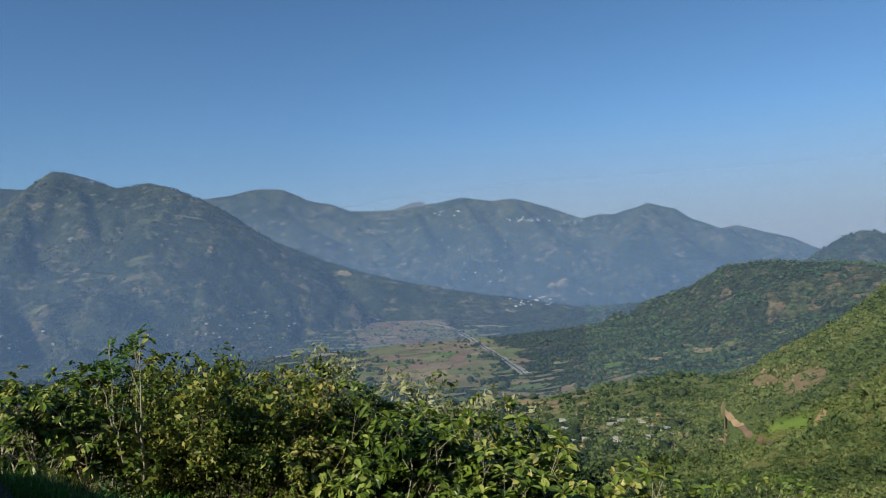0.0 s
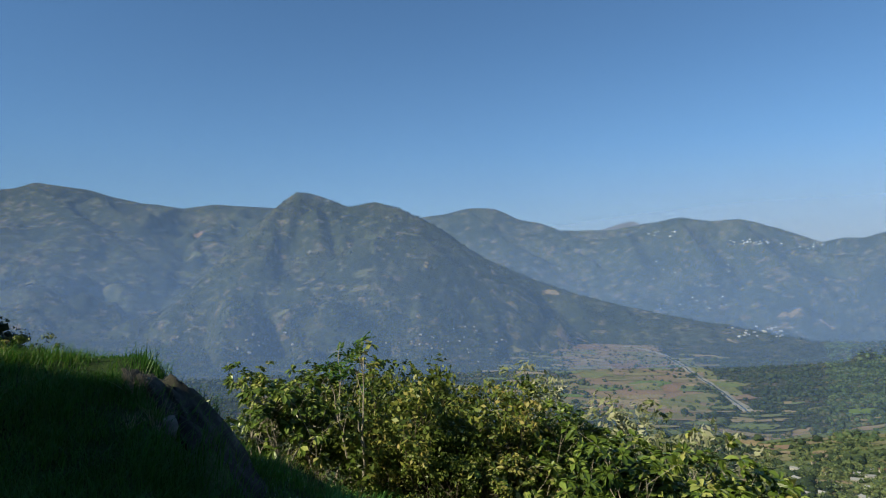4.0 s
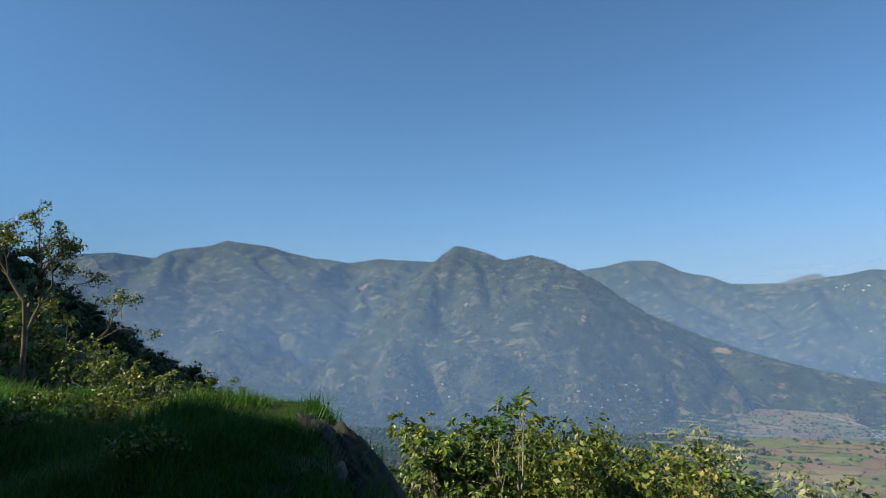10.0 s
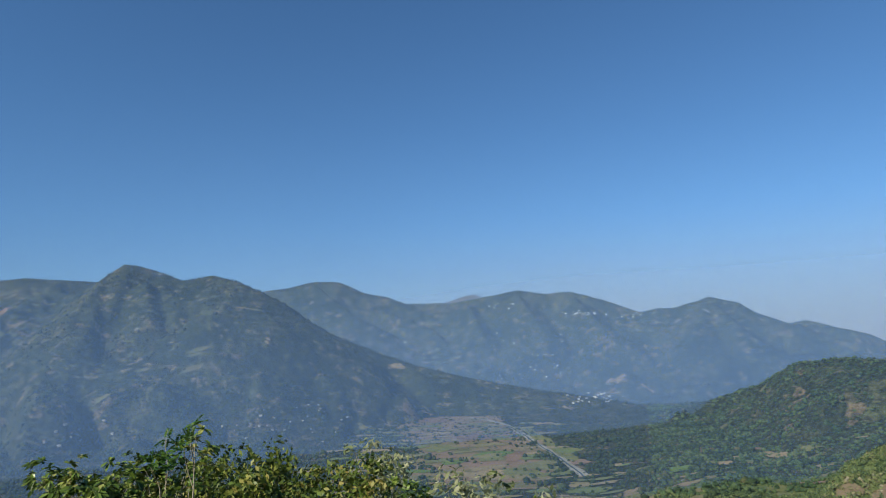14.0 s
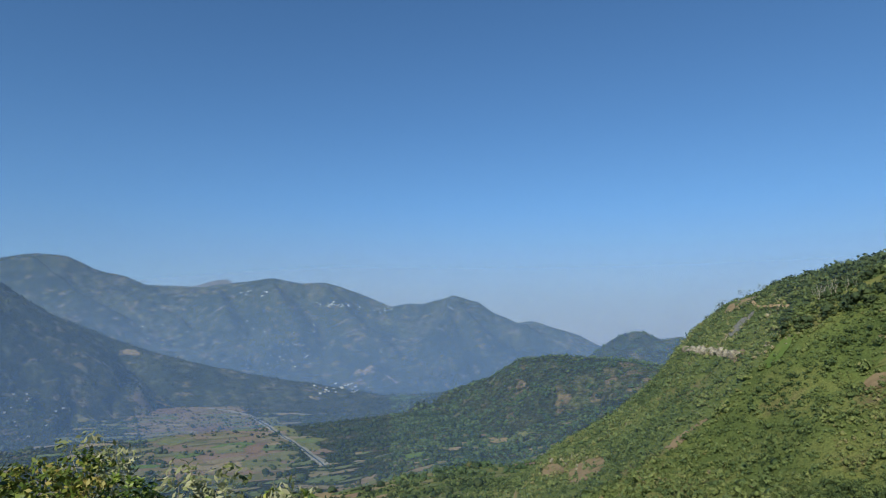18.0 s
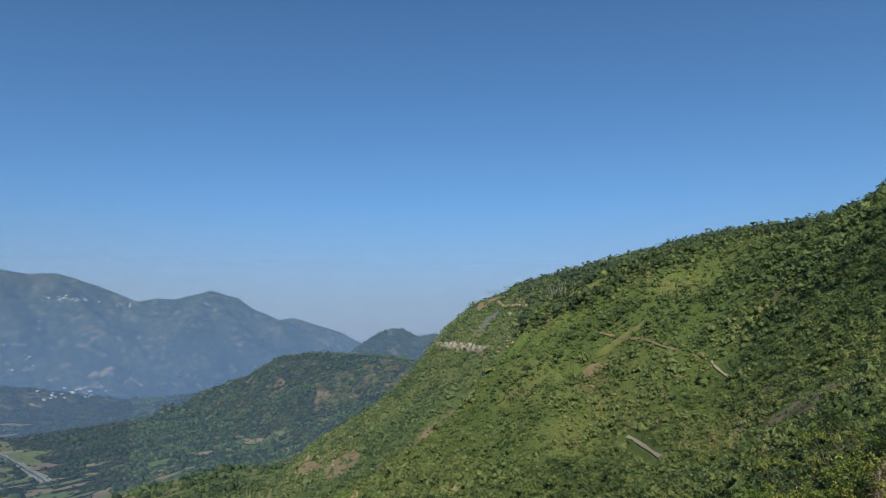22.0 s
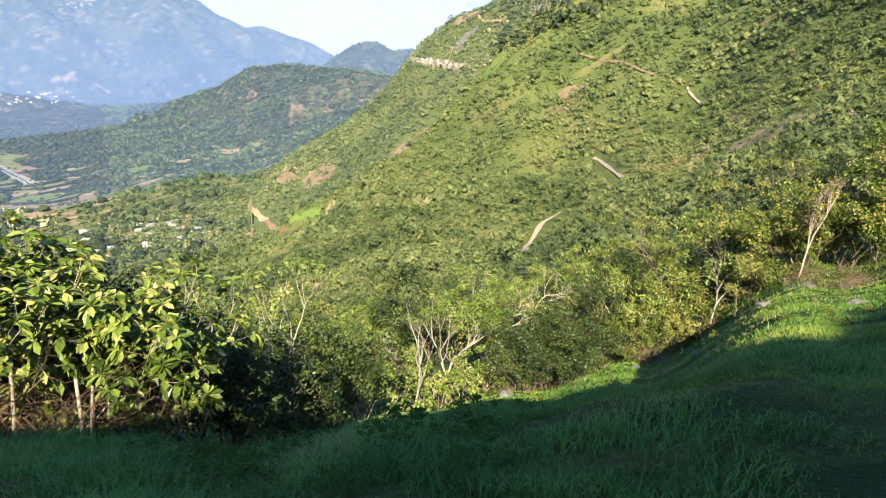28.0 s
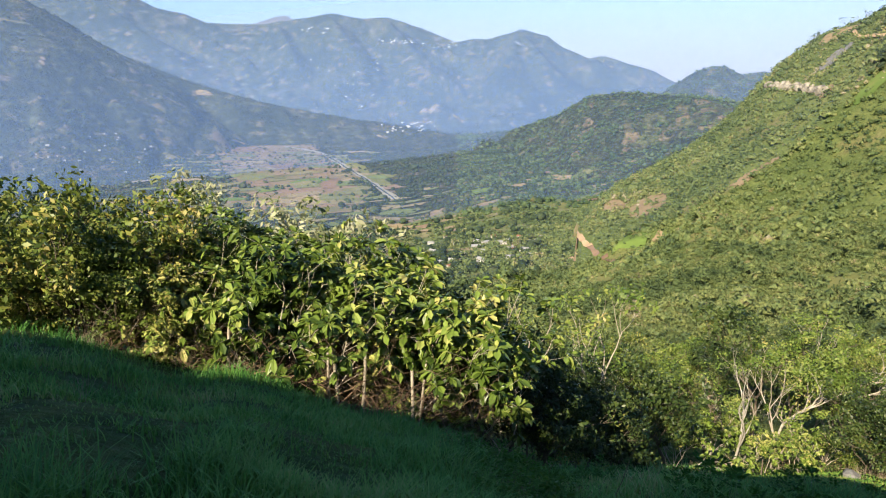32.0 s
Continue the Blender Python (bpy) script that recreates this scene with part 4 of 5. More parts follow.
def leaf_blades(pos, way, length, width, droop):
    """Folded leaves with a midrib: verts and faces. pos, way n x 3; length n."""
    n = len(pos)
    way = way / (np.linalg.norm(way, axis=1, keepdims=True) + 1e-9)
    side = np.cross(way, rng.normal(size=(n, 3)) * 0.35 + np.array([0, 0, 1.0]))
    side /= np.linalg.norm(side, axis=1, keepdims=True) + 1e-9
    up = np.cross(side, way)
    L = length[:, None]
    down = np.array([0, 0, -1.0])
    low = pos + way * L * 0.3 + up * L * 0.03
    high = pos + way * L * 0.68 + down * L * droop * 0.45
    tip = pos + way * L * 0.97 + down * L * droop
    w, lift_ = side * L * width * 0.5, up * L * width * 0.14
    v = np.stack([pos, low + w * 0.66 + lift_, low, low - w * 0.66 + lift_, high + w + lift_, high, high - w + lift_, tip], axis=1)
    f = np.array([[0, 2, 1], [0, 3, 2], [1, 2, 5], [1, 5, 4], [2, 3, 6], [2, 6, 5], [4, 5, 7], [5, 6, 7]])
    return v.reshape(-1, 3), (np.arange(n)[:, None, None] * 8 + f[None]).reshape(-1, 3)


def quick_leaves(pos, way, length, width):
    """Small flat leaves of two triangles."""
    n = len(pos)
    way = way / (np.linalg.norm(way, axis=1, keepdims=True) + 1e-9)
    side = np.cross(way, rng.normal(size=(n, 3)))
    side /= np.linalg.norm(side, axis=1, keepdims=True) + 1e-9
    L = length[:, None]
    v = np.stack([pos, pos + way * L * 0.5 + side * L * width * 0.5, pos + way * L, pos + way * L * 0.5 - side * L * width * 0.5], axis=1)
    f = np.array([[0, 1, 2], [0, 2, 3]])
    return v.reshape(-1, 3), (np.arange(n)[:, None, None] * 4 + f[None]).reshape(-1, 3)


def whorls(tips, per, length, droop=0.2):
    t = np.repeat(np.array([q[0] for q in tips]), per, axis=0)
    d = np.repeat(np.array([q[1] for q in tips]), per, axis=0)
    out = rng.normal(size=t.shape)
    out -= d * (out * d).sum(1, keepdims=True)
    out /= np.linalg.norm(out, axis=1, keepdims=True) + 1e-9
    way = out + d * rng.uniform(-0.15, 0.7, (len(t), 1))
    back = d * rng.uniform(0, 0.25, (len(t), 1)) * length
    return leaf_blades(t - back, way, length * rng.uniform(0.55, 1.2, len(t)), 0.44, droop)


def sprays(tips, per, spread, length, width=0.5):
    t = np.repeat(np.array([q[0] for q in tips]), per, axis=0) + rng.normal(size=(len(tips) * per, 3)) * spread * np.array([1, 1, 0.7])
    way = rng.normal(size=t.shape) + np.array([0, 0, 0.2])
    return quick_leaves(t, way, length * rng.uniform(0.6, 1.3, len(t)), width)


def puffs(tips, per, radius, length, width=0.5):
    """Rounded bunches of leaves round the twig ends, the leaves lying on the outside of each bunch."""
    n = len(tips)
    c = np.array([q[0] for q in tips])
    r = radius * rng.uniform(0.65, 1.35, (n, 1, 1))
    d = rng.normal(size=(n, per, 3)) + np.array([0, 0, 0.35])
    d /= np.linalg.norm(d, axis=-1, keepdims=True)
    at = c[:, None] + d * r * rng.uniform(0.55, 1.1, (n, per, 1)) * np.array([1, 1, 0.72])
    way = np.cross(d, rng.normal(size=d.shape)) + d * 0.25 + rng.normal(size=d.shape) * 0.3
    side = np.cross(way, d + rng.normal(size=d.shape) * 0.45).reshape(-1, 3)
    at, way = at.reshape(-1, 3), way.reshape(-1, 3)
    way /= np.linalg.norm(way, axis=1, keepdims=True) + 1e-9
    side /= np.linalg.norm(side, axis=1, keepdims=True) + 1e-9
    L = (length * rng.uniform(0.6, 1.3, len(at)))[:, None]
    v = np.stack([at - way * L * 0.5, at + side * L * width * 0.5, at + way * L * 0.5, at - side * L * width * 0.5], axis=1)
    f = np.array([[0, 1, 2], [0, 2, 3]])
    return v.reshape(-1, 3), (np.arange(len(at))[:, None, None] * 4 + f[None]).reshape(-1, 3)


def fronds(tips, per, length):
    """Feathery compound leaves: pairs of leaflets along an arching stalk."""
    ps, ws, ls = [], [], []
    for p, d, _ in tips:
        for _ in range(per):
            o = rng.normal(size=3) * 0.8 + d
            o /= np.linalg.norm(o)
            side = np.cross(o, (0, 0, 1.0))
            side /= np.linalg.norm(side) + 1e-9
            for k in range(9):
                at = p + o * length * (k + 1) / 9 - np.array([0, 0, 0.25 * length * ((k + 1) / 9) ** 2])
                for s in (-1, 1):
                    ps.append(at)
                    ws.append(side * s + o * 0.5)
                    ls.append(length * 0.32)
    return quick_leaves(np.array(ps), np.array(ws), np.array(ls), 0.4)


def build_plant(name, label, category, seed, stems, height_m, radius, level, wander, kids, fork, shrink, lift, bark, leaf_fn, leaf_mat, lean=0.2, ring=0.25, clear=0.24, simple=False):
    """A plant of one or more stems at the origin, with trunk, branches and crown as parts; scaled to its height."""
    g = np.random.default_rng(seed)
    root = tagged(new(name), label, category)
    tubes, tips = [], []
    for s in range(stems):
        a = 2 * np.pi * s / stems + g.uniform(-0.5, 0.5)
        out = np.array([math.cos(a), math.sin(a), 0.0])
        base = out * (ring if stems > 1 else 0) * g.uniform(0.4, 1.0) + np.array([0, 0, -0.25])
        grow(g, base, np.array([0, 0, 1.0]) + out * lean * g.uniform(0.5, 1.3), 1.0, radius * g.uniform(0.8, 1.15), level, wander, kids, fork, shrink, lift, tubes, tips, s if stems > 1 else None)
    top = max(t[0][2] for t in tips)
    k = height_m / top
    tips = [(p * k, d, q * k) for p, d, q in tips]
    main = [(v * k, f) for lv, _, (v, f) in tubes if lv == level]
    if simple:
        main = [joined([(v * k, f) for _, _, (v, f) in tubes])]
        tubes = []
    trunks = [piece("trunk" if stems == 1 else "stem", mesh_of("trunk", v, f, bark, True), root) for v, f in main]
    for limb in sorted({i for lv, i, _ in tubes if lv < level}):
        v, f = joined([(v * k, f) for lv, i, (v, f) in tubes if lv < level and i == limb])
        piece("branch", mesh_of("branch", v, f, bark, True), trunks[limb if stems > 1 else 0])
    if leaf_fn:
        v, f = leaf_fn([t for t in tips if t[0][2] > clear * height_m])
        piece("crown", mesh_of("crown", v, f, leaf_mat), root)
    return root


PALE_LEAF = foliage("pale_silvery_leaves", [(0.2, (0.16, 0.2, 0.08)), (0.5, (0.28, 0.31, 0.16)), (0.8, (0.45, 0.45, 0.3))], 0.6, 0.6, 0.5, 0.3)
FRESH_LEAF = foliage("fresh_feathery_leaves", [(0.2, (0.05, 0.12, 0.02)), (0.5, (0.09, 0.18, 0.03)), (0.8, (0.16, 0.24, 0.05))], 0.6, 0.5, 0.5, 0.25)
LIGHT_LEAF = foliage("light_green_leaves", [(0.2, (0.09, 0.15, 0.028)), (0.5, (0.16, 0.23, 0.046)), (0.8, (0.28, 0.31, 0.085)), (0.97, (0.38, 0.32, 0.12))], 0.4, 0.5, 0.5, 0.2)
DRY_TWIG = surface("dry_twigs", [(0.3, (0.11, 0.07, 0.045)), (0.7, (0.27, 0.19, 0.13))], 2.0, 12.0, 0.95, 0.4, 0.02)
ASH_BARK = surface("white_bark", [(0.3, (0.34, 0.31, 0.27)), (0.7, (0.55, 0.52, 0.46))], 1.5, 10.0, 0.9, 0.4, 0.02)

MODELS = {}
for _k in range(4):
    MODELS["broad%d" % _k] = build_plant("broadleaf_shrub", "yellow-green shrub with whorls of large drooping leaves", "shrub", 100 + _k, 5, 3.5, 0.02, 3, 0.16, (3, 4), 0.65, 0.66, 0.1, PALE_BARK,
                                         lambda t: whorls(t, 14, 0.235), BIG_LEAF, 0.55, 0.5)
for _k in range(3):
    MODELS["dark%d" % _k] = build_plant("leafy_shrub", "dense dark green shrub with small leaves and brownish tips", "shrub", 120 + _k, 6, 3.4, 0.018, 3, 0.15, (3, 4), 0.6, 0.66, 0.08, DARK_BARK,
                                        lambda t: puffs(t, 34, 0.27, 0.12), DARK_LEAF, 0.5, 0.4)
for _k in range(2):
    MODELS["deep%d" % _k] = build_plant("dense_tree", "dense small tree, its green darkened for the bank's shade", "tree", 130 + _k, 4, 4.0, 0.022, 3, 0.15, (3, 4), 0.6, 0.68, 0.1, DARK_BARK,
                                        lambda t: puffs(t, 44, 0.36, 0.15), DEEP_SHADE_LEAF, 0.45, 0.3, 0.08)
MODELS["feather"] = build_plant("feathery_tree", "slender pale-stemmed tree with sparse feathery leaves", "tree", 140, 2, 3.4, 0.02, 3, 0.08, (2, 3), 0.3, 0.5, 0.12, PALE_BARK,
                                lambda t: fronds(t[::2], 4, 0.3), FRESH_LEAF, 0.42, 0.05, 0.62)
MODELS["compound"] = build_plant("compound_leaf_tree", "bright green small tree with rising leafy shoots", "tree", 141, 3, 4.2, 0.022, 3, 0.12, (3, 3), 0.5, 0.62, 0.2, DARK_BARK,
                                 lambda t: fronds(t, 3, 0.34), BIG_LEAF, 0.3, 0.2)
MODELS["pale"] = build_plant("silvery_shrub", "pale silvery shrub in flower behind the hedge", "shrub", 142, 4, 4.0, 0.022, 3, 0.15, (3, 4), 0.6, 0.66, 0.1, PALE_BARK,
                             lambda t: puffs(t, 26, 0.24, 0.15, 0.35), PALE_LEAF, 0.4, 0.4)
MODELS["vines"] = build_plant("dry_brush", "tangle of dry brown vines and twigs under the hedge", "brush", 143, 9, 1.6, 0.012, 3, 0.35, (3, 4), 0.8, 0.75, -0.05, DRY_TWIG, None, None, 0.7, 0.5, simple=True)
for _k in range(4):
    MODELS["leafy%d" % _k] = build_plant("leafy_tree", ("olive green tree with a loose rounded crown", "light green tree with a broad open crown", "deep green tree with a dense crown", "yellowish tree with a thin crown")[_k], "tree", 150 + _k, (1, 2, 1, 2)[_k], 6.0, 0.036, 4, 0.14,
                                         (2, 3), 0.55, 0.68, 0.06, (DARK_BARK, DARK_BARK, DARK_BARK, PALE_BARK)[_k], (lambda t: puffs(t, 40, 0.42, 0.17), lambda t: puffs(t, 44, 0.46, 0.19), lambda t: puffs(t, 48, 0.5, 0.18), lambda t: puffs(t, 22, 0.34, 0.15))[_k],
                                         (DARK_LEAF, LIGHT_LEAF, DEEP_SHADE_LEAF, LIGHT_LEAF)[_k], 0.25, 0.15)
MODELS["umbrella"] = build_plant("umbrella_tree", "wide flat-topped light green tree", "tree", 160, 3, 5.5, 0.036, 4, 0.12, (2, 3), 0.75, 0.7, -0.02, PALE_BARK, lambda t: puffs(t, 44, 0.45, 0.18), LIGHT_LEAF, 0.5, 0.2)
for _k in range(2):
    MODELS["bare%d" % _k] = build_plant("bare_tree", ("bare white-barked tree with upright limbs", "bare white-barked tree with crooked spreading limbs")[_k], "tree", 170 + _k, 1, 7.0, 0.026, 5, (0.07, 0.15)[_k], (2, 3), (0.34, 0.5)[_k], 0.62, (0.1, 0.06)[_k], ASH_BARK, None, None, 0.05)
MODELS["broom"] = build_plant("broom_tree", "thin dry tree with a brown broom of upright twigs", "tree", 175, 1, 5.0, 0.024, 4, 0.06, (4, 5), 0.28, 0.5, 0.15, PALE_BARK, lambda t: sprays(t, 3, 0.08, 0.14, 0.25), foliage("dry_leaves", [(0.2, (0.2, 0.15, 0.1)), (0.8, (0.34, 0.27, 0.2))], 0.5, 0.5, 0.7, 0.3), 0.02)
MODELS["gnarled"] = build_plant("gnarled_tree", "tall gnarled tree with dark trunk and yellow-green tufts", "tree", 179, 1, 5.0, 0.036, 4, 0.09, (3, 4), 0.75, 0.55, 0.09, DARK_BARK, lambda t: puffs(t, 30, 0.2, 0.1), DARK_LEAF, 0.05, 0.25, 0.4)
MODELS["fern"] = build_plant("fern", "low fern with arching feathery fronds in the turf", "fern", 180, 7, 0.4, 0.012, 1, 0.1, (2, 2), 0.5, 0.7, -0.05, DARK_BARK, lambda t: fronds(t, 2, 0.22), GRASS, 0.7, 0.03, 0.1, True)
MODELS["stalk"] = build_plant("dry_weed", "tall dry weed stalk with withered leaves", "weed", 181, 1, 1.1, 0.006, 2, 0.12, (2, 3), 0.5, 0.5, 0.02, DRY_TWIG, lambda t: sprays(t, 3, 0.03, 0.06, 0.3), BIG_LEAF, 0.3)
MODELS["weed"] = build_plant("weed", "low dark leafy weed in the grass", "weed", 182, 7, 0.35, 0.012, 2, 0.2, (2, 3), 0.7, 0.7, 0.0, DRY_TWIG, lambda t: sprays(t, 9, 0.06, 0.07), DARK_LEAF, 0.6, 0.08, simple=True)
MODELS["straw"] = build_plant("dry_grass_tuft", "tuft of dry straw-coloured grass", "grass", 183, 22, 0.4, 0.006, 1, 0.12, (1, 2), 0.25, 0.6, -0.02, DUST, None, None, 0.45, 0.05, simple=True)
HEIGHTS = {k: max((o.bound_box[1][2] for o in m.children_recursive), default=1.0) for k, m in MODELS.items()}
USED = set()


def plant(sort, bearing, distance, tall, turn=0.0, group=""):
    """Sets a plant of the given height on the ground; the first of a sort is its model."""
    at = spot(bearing, distance)
    model = MODELS[sort]
    k = tall / HEIGHTS[sort]
    m = pose(*at, 0, 0, turn) @ Matrix.Scale(k, 4)
    if sort in USED:
        ob = copy_thing(model, m)
        ob.matrix_basis = m
    else:
        USED.add(sort)
        ob = model
        model.matrix_basis = m
    if group:
        tagged(ob, group=group)
    return ob


PG = np.random.default_rng(5)
# the hedge at the edge of the bank
for _s, _b, _d, _h in (("dark1", -36.5, 20, 2.6), ("broad0", -32.3, 15, 2.3), ("broad1", -29.8, 15.6, 3.1), ("broad2", -27.2, 16.2, 2.9), ("dark0", -23.2, 16.2, 3.0), ("feather", -25.2, 13.6, 3.1),
                       ("dark1", -20.3, 15.6, 3.5), ("dark2", -17.3, 15.2, 3.9), ("dark0", -14.4, 15.8, 3.2), ("broad3", -13.2, 14.0, 2.0), ("compound", -8.4, 15.4, 4.4), ("dark1", -11.0, 15.4, 3.0),
                       ("pale", -5.4, 19, 6.3), ("broad0", -9.7, 13.8, 2.7), ("broad2", -6.2, 14.0, 3.4), ("broad1", -3.2, 14.5, 4.0), ("broad3", -0.2, 14.2, 4.1), ("broad0", 2.8, 14.7, 4.4), ("broad2", 5.7, 14.4, 4.2),
                       ("broad1", 8.5, 14.6, 4.3), ("broad3", 11.0, 14.3, 4.0), ("broad0", 13.2, 14.2, 3.0), ("dark2", -15.9, 14.0, 2.2), ("dark0", -19.4, 14.2, 1.8), ("dark0", 7.2, 16.5, 3.6), ("dark1", 1.5, 16.5, 3.8),
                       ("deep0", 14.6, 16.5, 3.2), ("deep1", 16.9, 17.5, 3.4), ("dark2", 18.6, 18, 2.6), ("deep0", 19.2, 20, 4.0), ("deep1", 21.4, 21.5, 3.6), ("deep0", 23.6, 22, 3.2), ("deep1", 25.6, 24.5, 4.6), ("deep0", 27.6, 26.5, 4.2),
                       # back row of dark-leaved trees, added as the shaded inside of the hedge
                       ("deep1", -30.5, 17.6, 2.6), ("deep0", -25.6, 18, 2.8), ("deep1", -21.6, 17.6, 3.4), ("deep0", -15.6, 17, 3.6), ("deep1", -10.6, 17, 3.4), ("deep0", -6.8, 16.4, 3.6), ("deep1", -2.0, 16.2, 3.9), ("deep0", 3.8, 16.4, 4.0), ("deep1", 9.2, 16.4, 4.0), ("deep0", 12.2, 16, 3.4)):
    plant(_s, _b, _d, _h * 1.05, float(PG.uniform(0, 360)), "hedge along the bank")
for _b, _d, _h in ((-1.6, 12.9, 2.4), (-2.6, 12.9, 1.9), (6.0, 13.0, 1.6), (12.4, 13.0, 1.3), (-7.4, 12.9, 1.5), (4.6, 12.9, 2.0), (10.2, 13.1, 1.4), (-4.6, 13.0, 1.4), (-17.0, 13.4, 1.2), (1.6, 13.3, 1.7), (-12.0, 13.2, 1.2), (7.0, 13.3, 1.2)):
    plant("vines", _b, _d, _h, float(PG.uniform(0, 360)), "dry brush in the hedge")
# trees along the lower edge of the pasture
for _s, _b, _d, _h in (("leafy3", 22, 25, 8.3), ("leafy1", 29.3, 30, 5.6), ("leafy0", 31.4, 33, 5.6), ("broad1", 33.0, 33.5, 4.4), ("bare0", 36.6, 34, 7.0), ("broom", 35.3, 34.6, 5.4), ("leafy3", 40.2, 36, 7.2), ("leafy2", 37.9, 45, 9.6), ("leafy3", 43.6, 46, 8.4),
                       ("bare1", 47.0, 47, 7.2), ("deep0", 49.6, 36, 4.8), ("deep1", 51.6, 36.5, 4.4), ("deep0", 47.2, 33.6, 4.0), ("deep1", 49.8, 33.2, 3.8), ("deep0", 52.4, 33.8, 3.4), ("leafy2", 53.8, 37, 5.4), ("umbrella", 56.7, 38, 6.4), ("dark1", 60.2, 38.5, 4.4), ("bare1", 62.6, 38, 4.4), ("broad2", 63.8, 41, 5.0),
                       ("dark0", 65.8, 40, 4.6), ("broom", 68.4, 37, 5.4), ("dark2", 70.4, 40, 4.8), ("dark1", 72.4, 40.5, 4.4), ("broad1", 74.6, 41, 4.8), ("dark0", 77, 42, 5.2), ("dark2", 79.4, 42, 5.4), ("dark1", 82, 43, 5.6), ("dark0", 67.2, 41, 3.8), ("broad3", 69.2, 42, 4.6), ("dark1", 64.4, 39, 3.0), ("dark2", 61.6, 41, 4.2), ("dark0", 56.0, 37.5, 3.0), ("dark1", 76, 40, 3.2), ("dark2", 68.6, 40, 2.6), ("broad0", 78.4, 40, 3.4),
                       ("dark2", 58.4, 37, 3.2), ("leafy1", 34.8, 36, 4.2), ("bare0", 45.4, 42, 5.2), ("broad3", 42.2, 35, 3.0), ("broad0", 38.6, 34.5, 2.6), ("broad1", 30.6, 30, 3.2), ("dark1", 47.6, 36.5, 3.0)):
    plant(_s, _b, _d, _h, float(PG.uniform(0, 360)), "trees below the pasture")
# trees that stand out along the ridge, and the grey leafless stand under it
for _b in np.concatenate([PG.uniform(38, 60, 36), PG.uniform(60, 78, 30), [60.4, 60.6]]):
    _d = float(np.interp(_b, (36, 44, 56, 65, 71, 80), (878, 868, 838, 808, 758, 728)))
    plant(("leafy2", "leafy0")[int(PG.integers(0, 2))], float(_b), _d, float(PG.uniform(6, 11)), float(PG.uniform(0, 360)), "trees along the ridge")
for _k in range(16):
    _b = float(PG.uniform(45.6, 48.8))
    plant("bare0", _b, sight(_b, 3.9 + (_b - 45.6) * 0.4 + float(PG.uniform(-0.35, 0.35))), float(PG.uniform(8, 12)), float(PG.uniform(0, 360)), "leafless trees under the ridge")
# shrubs and trees up the slope towards the spur
for _s, _b, _d, _h in (("leafy0", -60.6, 28, 4.3), ("leafy1", -76.8, 24, 3.6), ("broad0", -74.2, 25, 3.2), ("broad1", -71.4, 26, 3.2), ("broad2", -69.0, 25.5, 2.9), ("broad3", -67.0, 26, 2.8), ("broad0", -62.6, 25, 2.2),
                       ("leafy1", -72.6, 30, 3.0), ("broad2", -66.4, 29, 3.6), ("leafy0", -61.8, 27, 2.8), ("broad3", -58.6, 24, 2.2), ("broad1", -57.2, 21, 1.8), ("broad2", -54.2, 19, 1.9), ("broad3", -51.6, 18, 1.8), ("dark0", -53, 22, 2.6), ("broad0", -49.4, 17, 1.6), ("dark2", -78.5, 28, 3.0)):
    plant(_s, _b, _d, _h, float(PG.uniform(0, 360)), "trees beside the grassy knoll")
plant("gnarled", -63.5, 22, 5.2, 150.0, "trees beside the grassy knoll")
# more trees behind the pasture edge
_n = 0
while _n < 130:
    _b, _d = float(PG.uniform(16, 88)), float(math.sqrt(PG.uniform(38 ** 2, 66 ** 2)))
    if _d < 47 and _b > 47:
        continue
    plant(("leafy0", "leafy1", "leafy2", "leafy1", "leafy2", "leafy2", "umbrella", "leafy0")[int(PG.integers(0, 8))], _b, _d, float(PG.uniform(4.0, 7.5)), float(PG.uniform(0, 360)), "trees below the pasture")
    _n += 1
# ferns, weeds and dry tufts in the turf
for _s, _b0, _b1, _d0, _d1, _n, _h in (("fern", 12, 48, 3.4, 6.5, 34, 0.22), ("weed", 0, 86, 5, 26, 60, 0.2), ("stalk", 10, 60, 3.5, 8, 9, 0.7), ("straw", -40, 86, 5, 30, 50, 0.3), ("straw", -45, -40, 6.5, 8.0, 6, 0.25),
                                     ("weed", 40, 58, 3.1, 3.6, 12, 0.09), ("vines", 36, 84, 33, 37.5, 34, 1.0), ("straw", 44, 84, 31, 36, 40, 0.5), ("straw", -32, 14, 11.6, 13, 14, 0.22), ("weed", -70, -44, 5, 14, 16, 0.4)):
    for _k in range(_n):
        plant(_s, float(PG.uniform(_b0, _b1)), float(math.sqrt(PG.uniform(_d0 ** 2, _d1 ** 2))), _h * float(PG.uniform(0.6, 1.4)), float(PG.uniform(0, 360)), "weeds in the turf")
for _k, _m in list(MODELS.items()):
    if _k not in USED:
        for _o in (*_m.children_recursive, _m):
            bpy.data.objects.remove(_o)


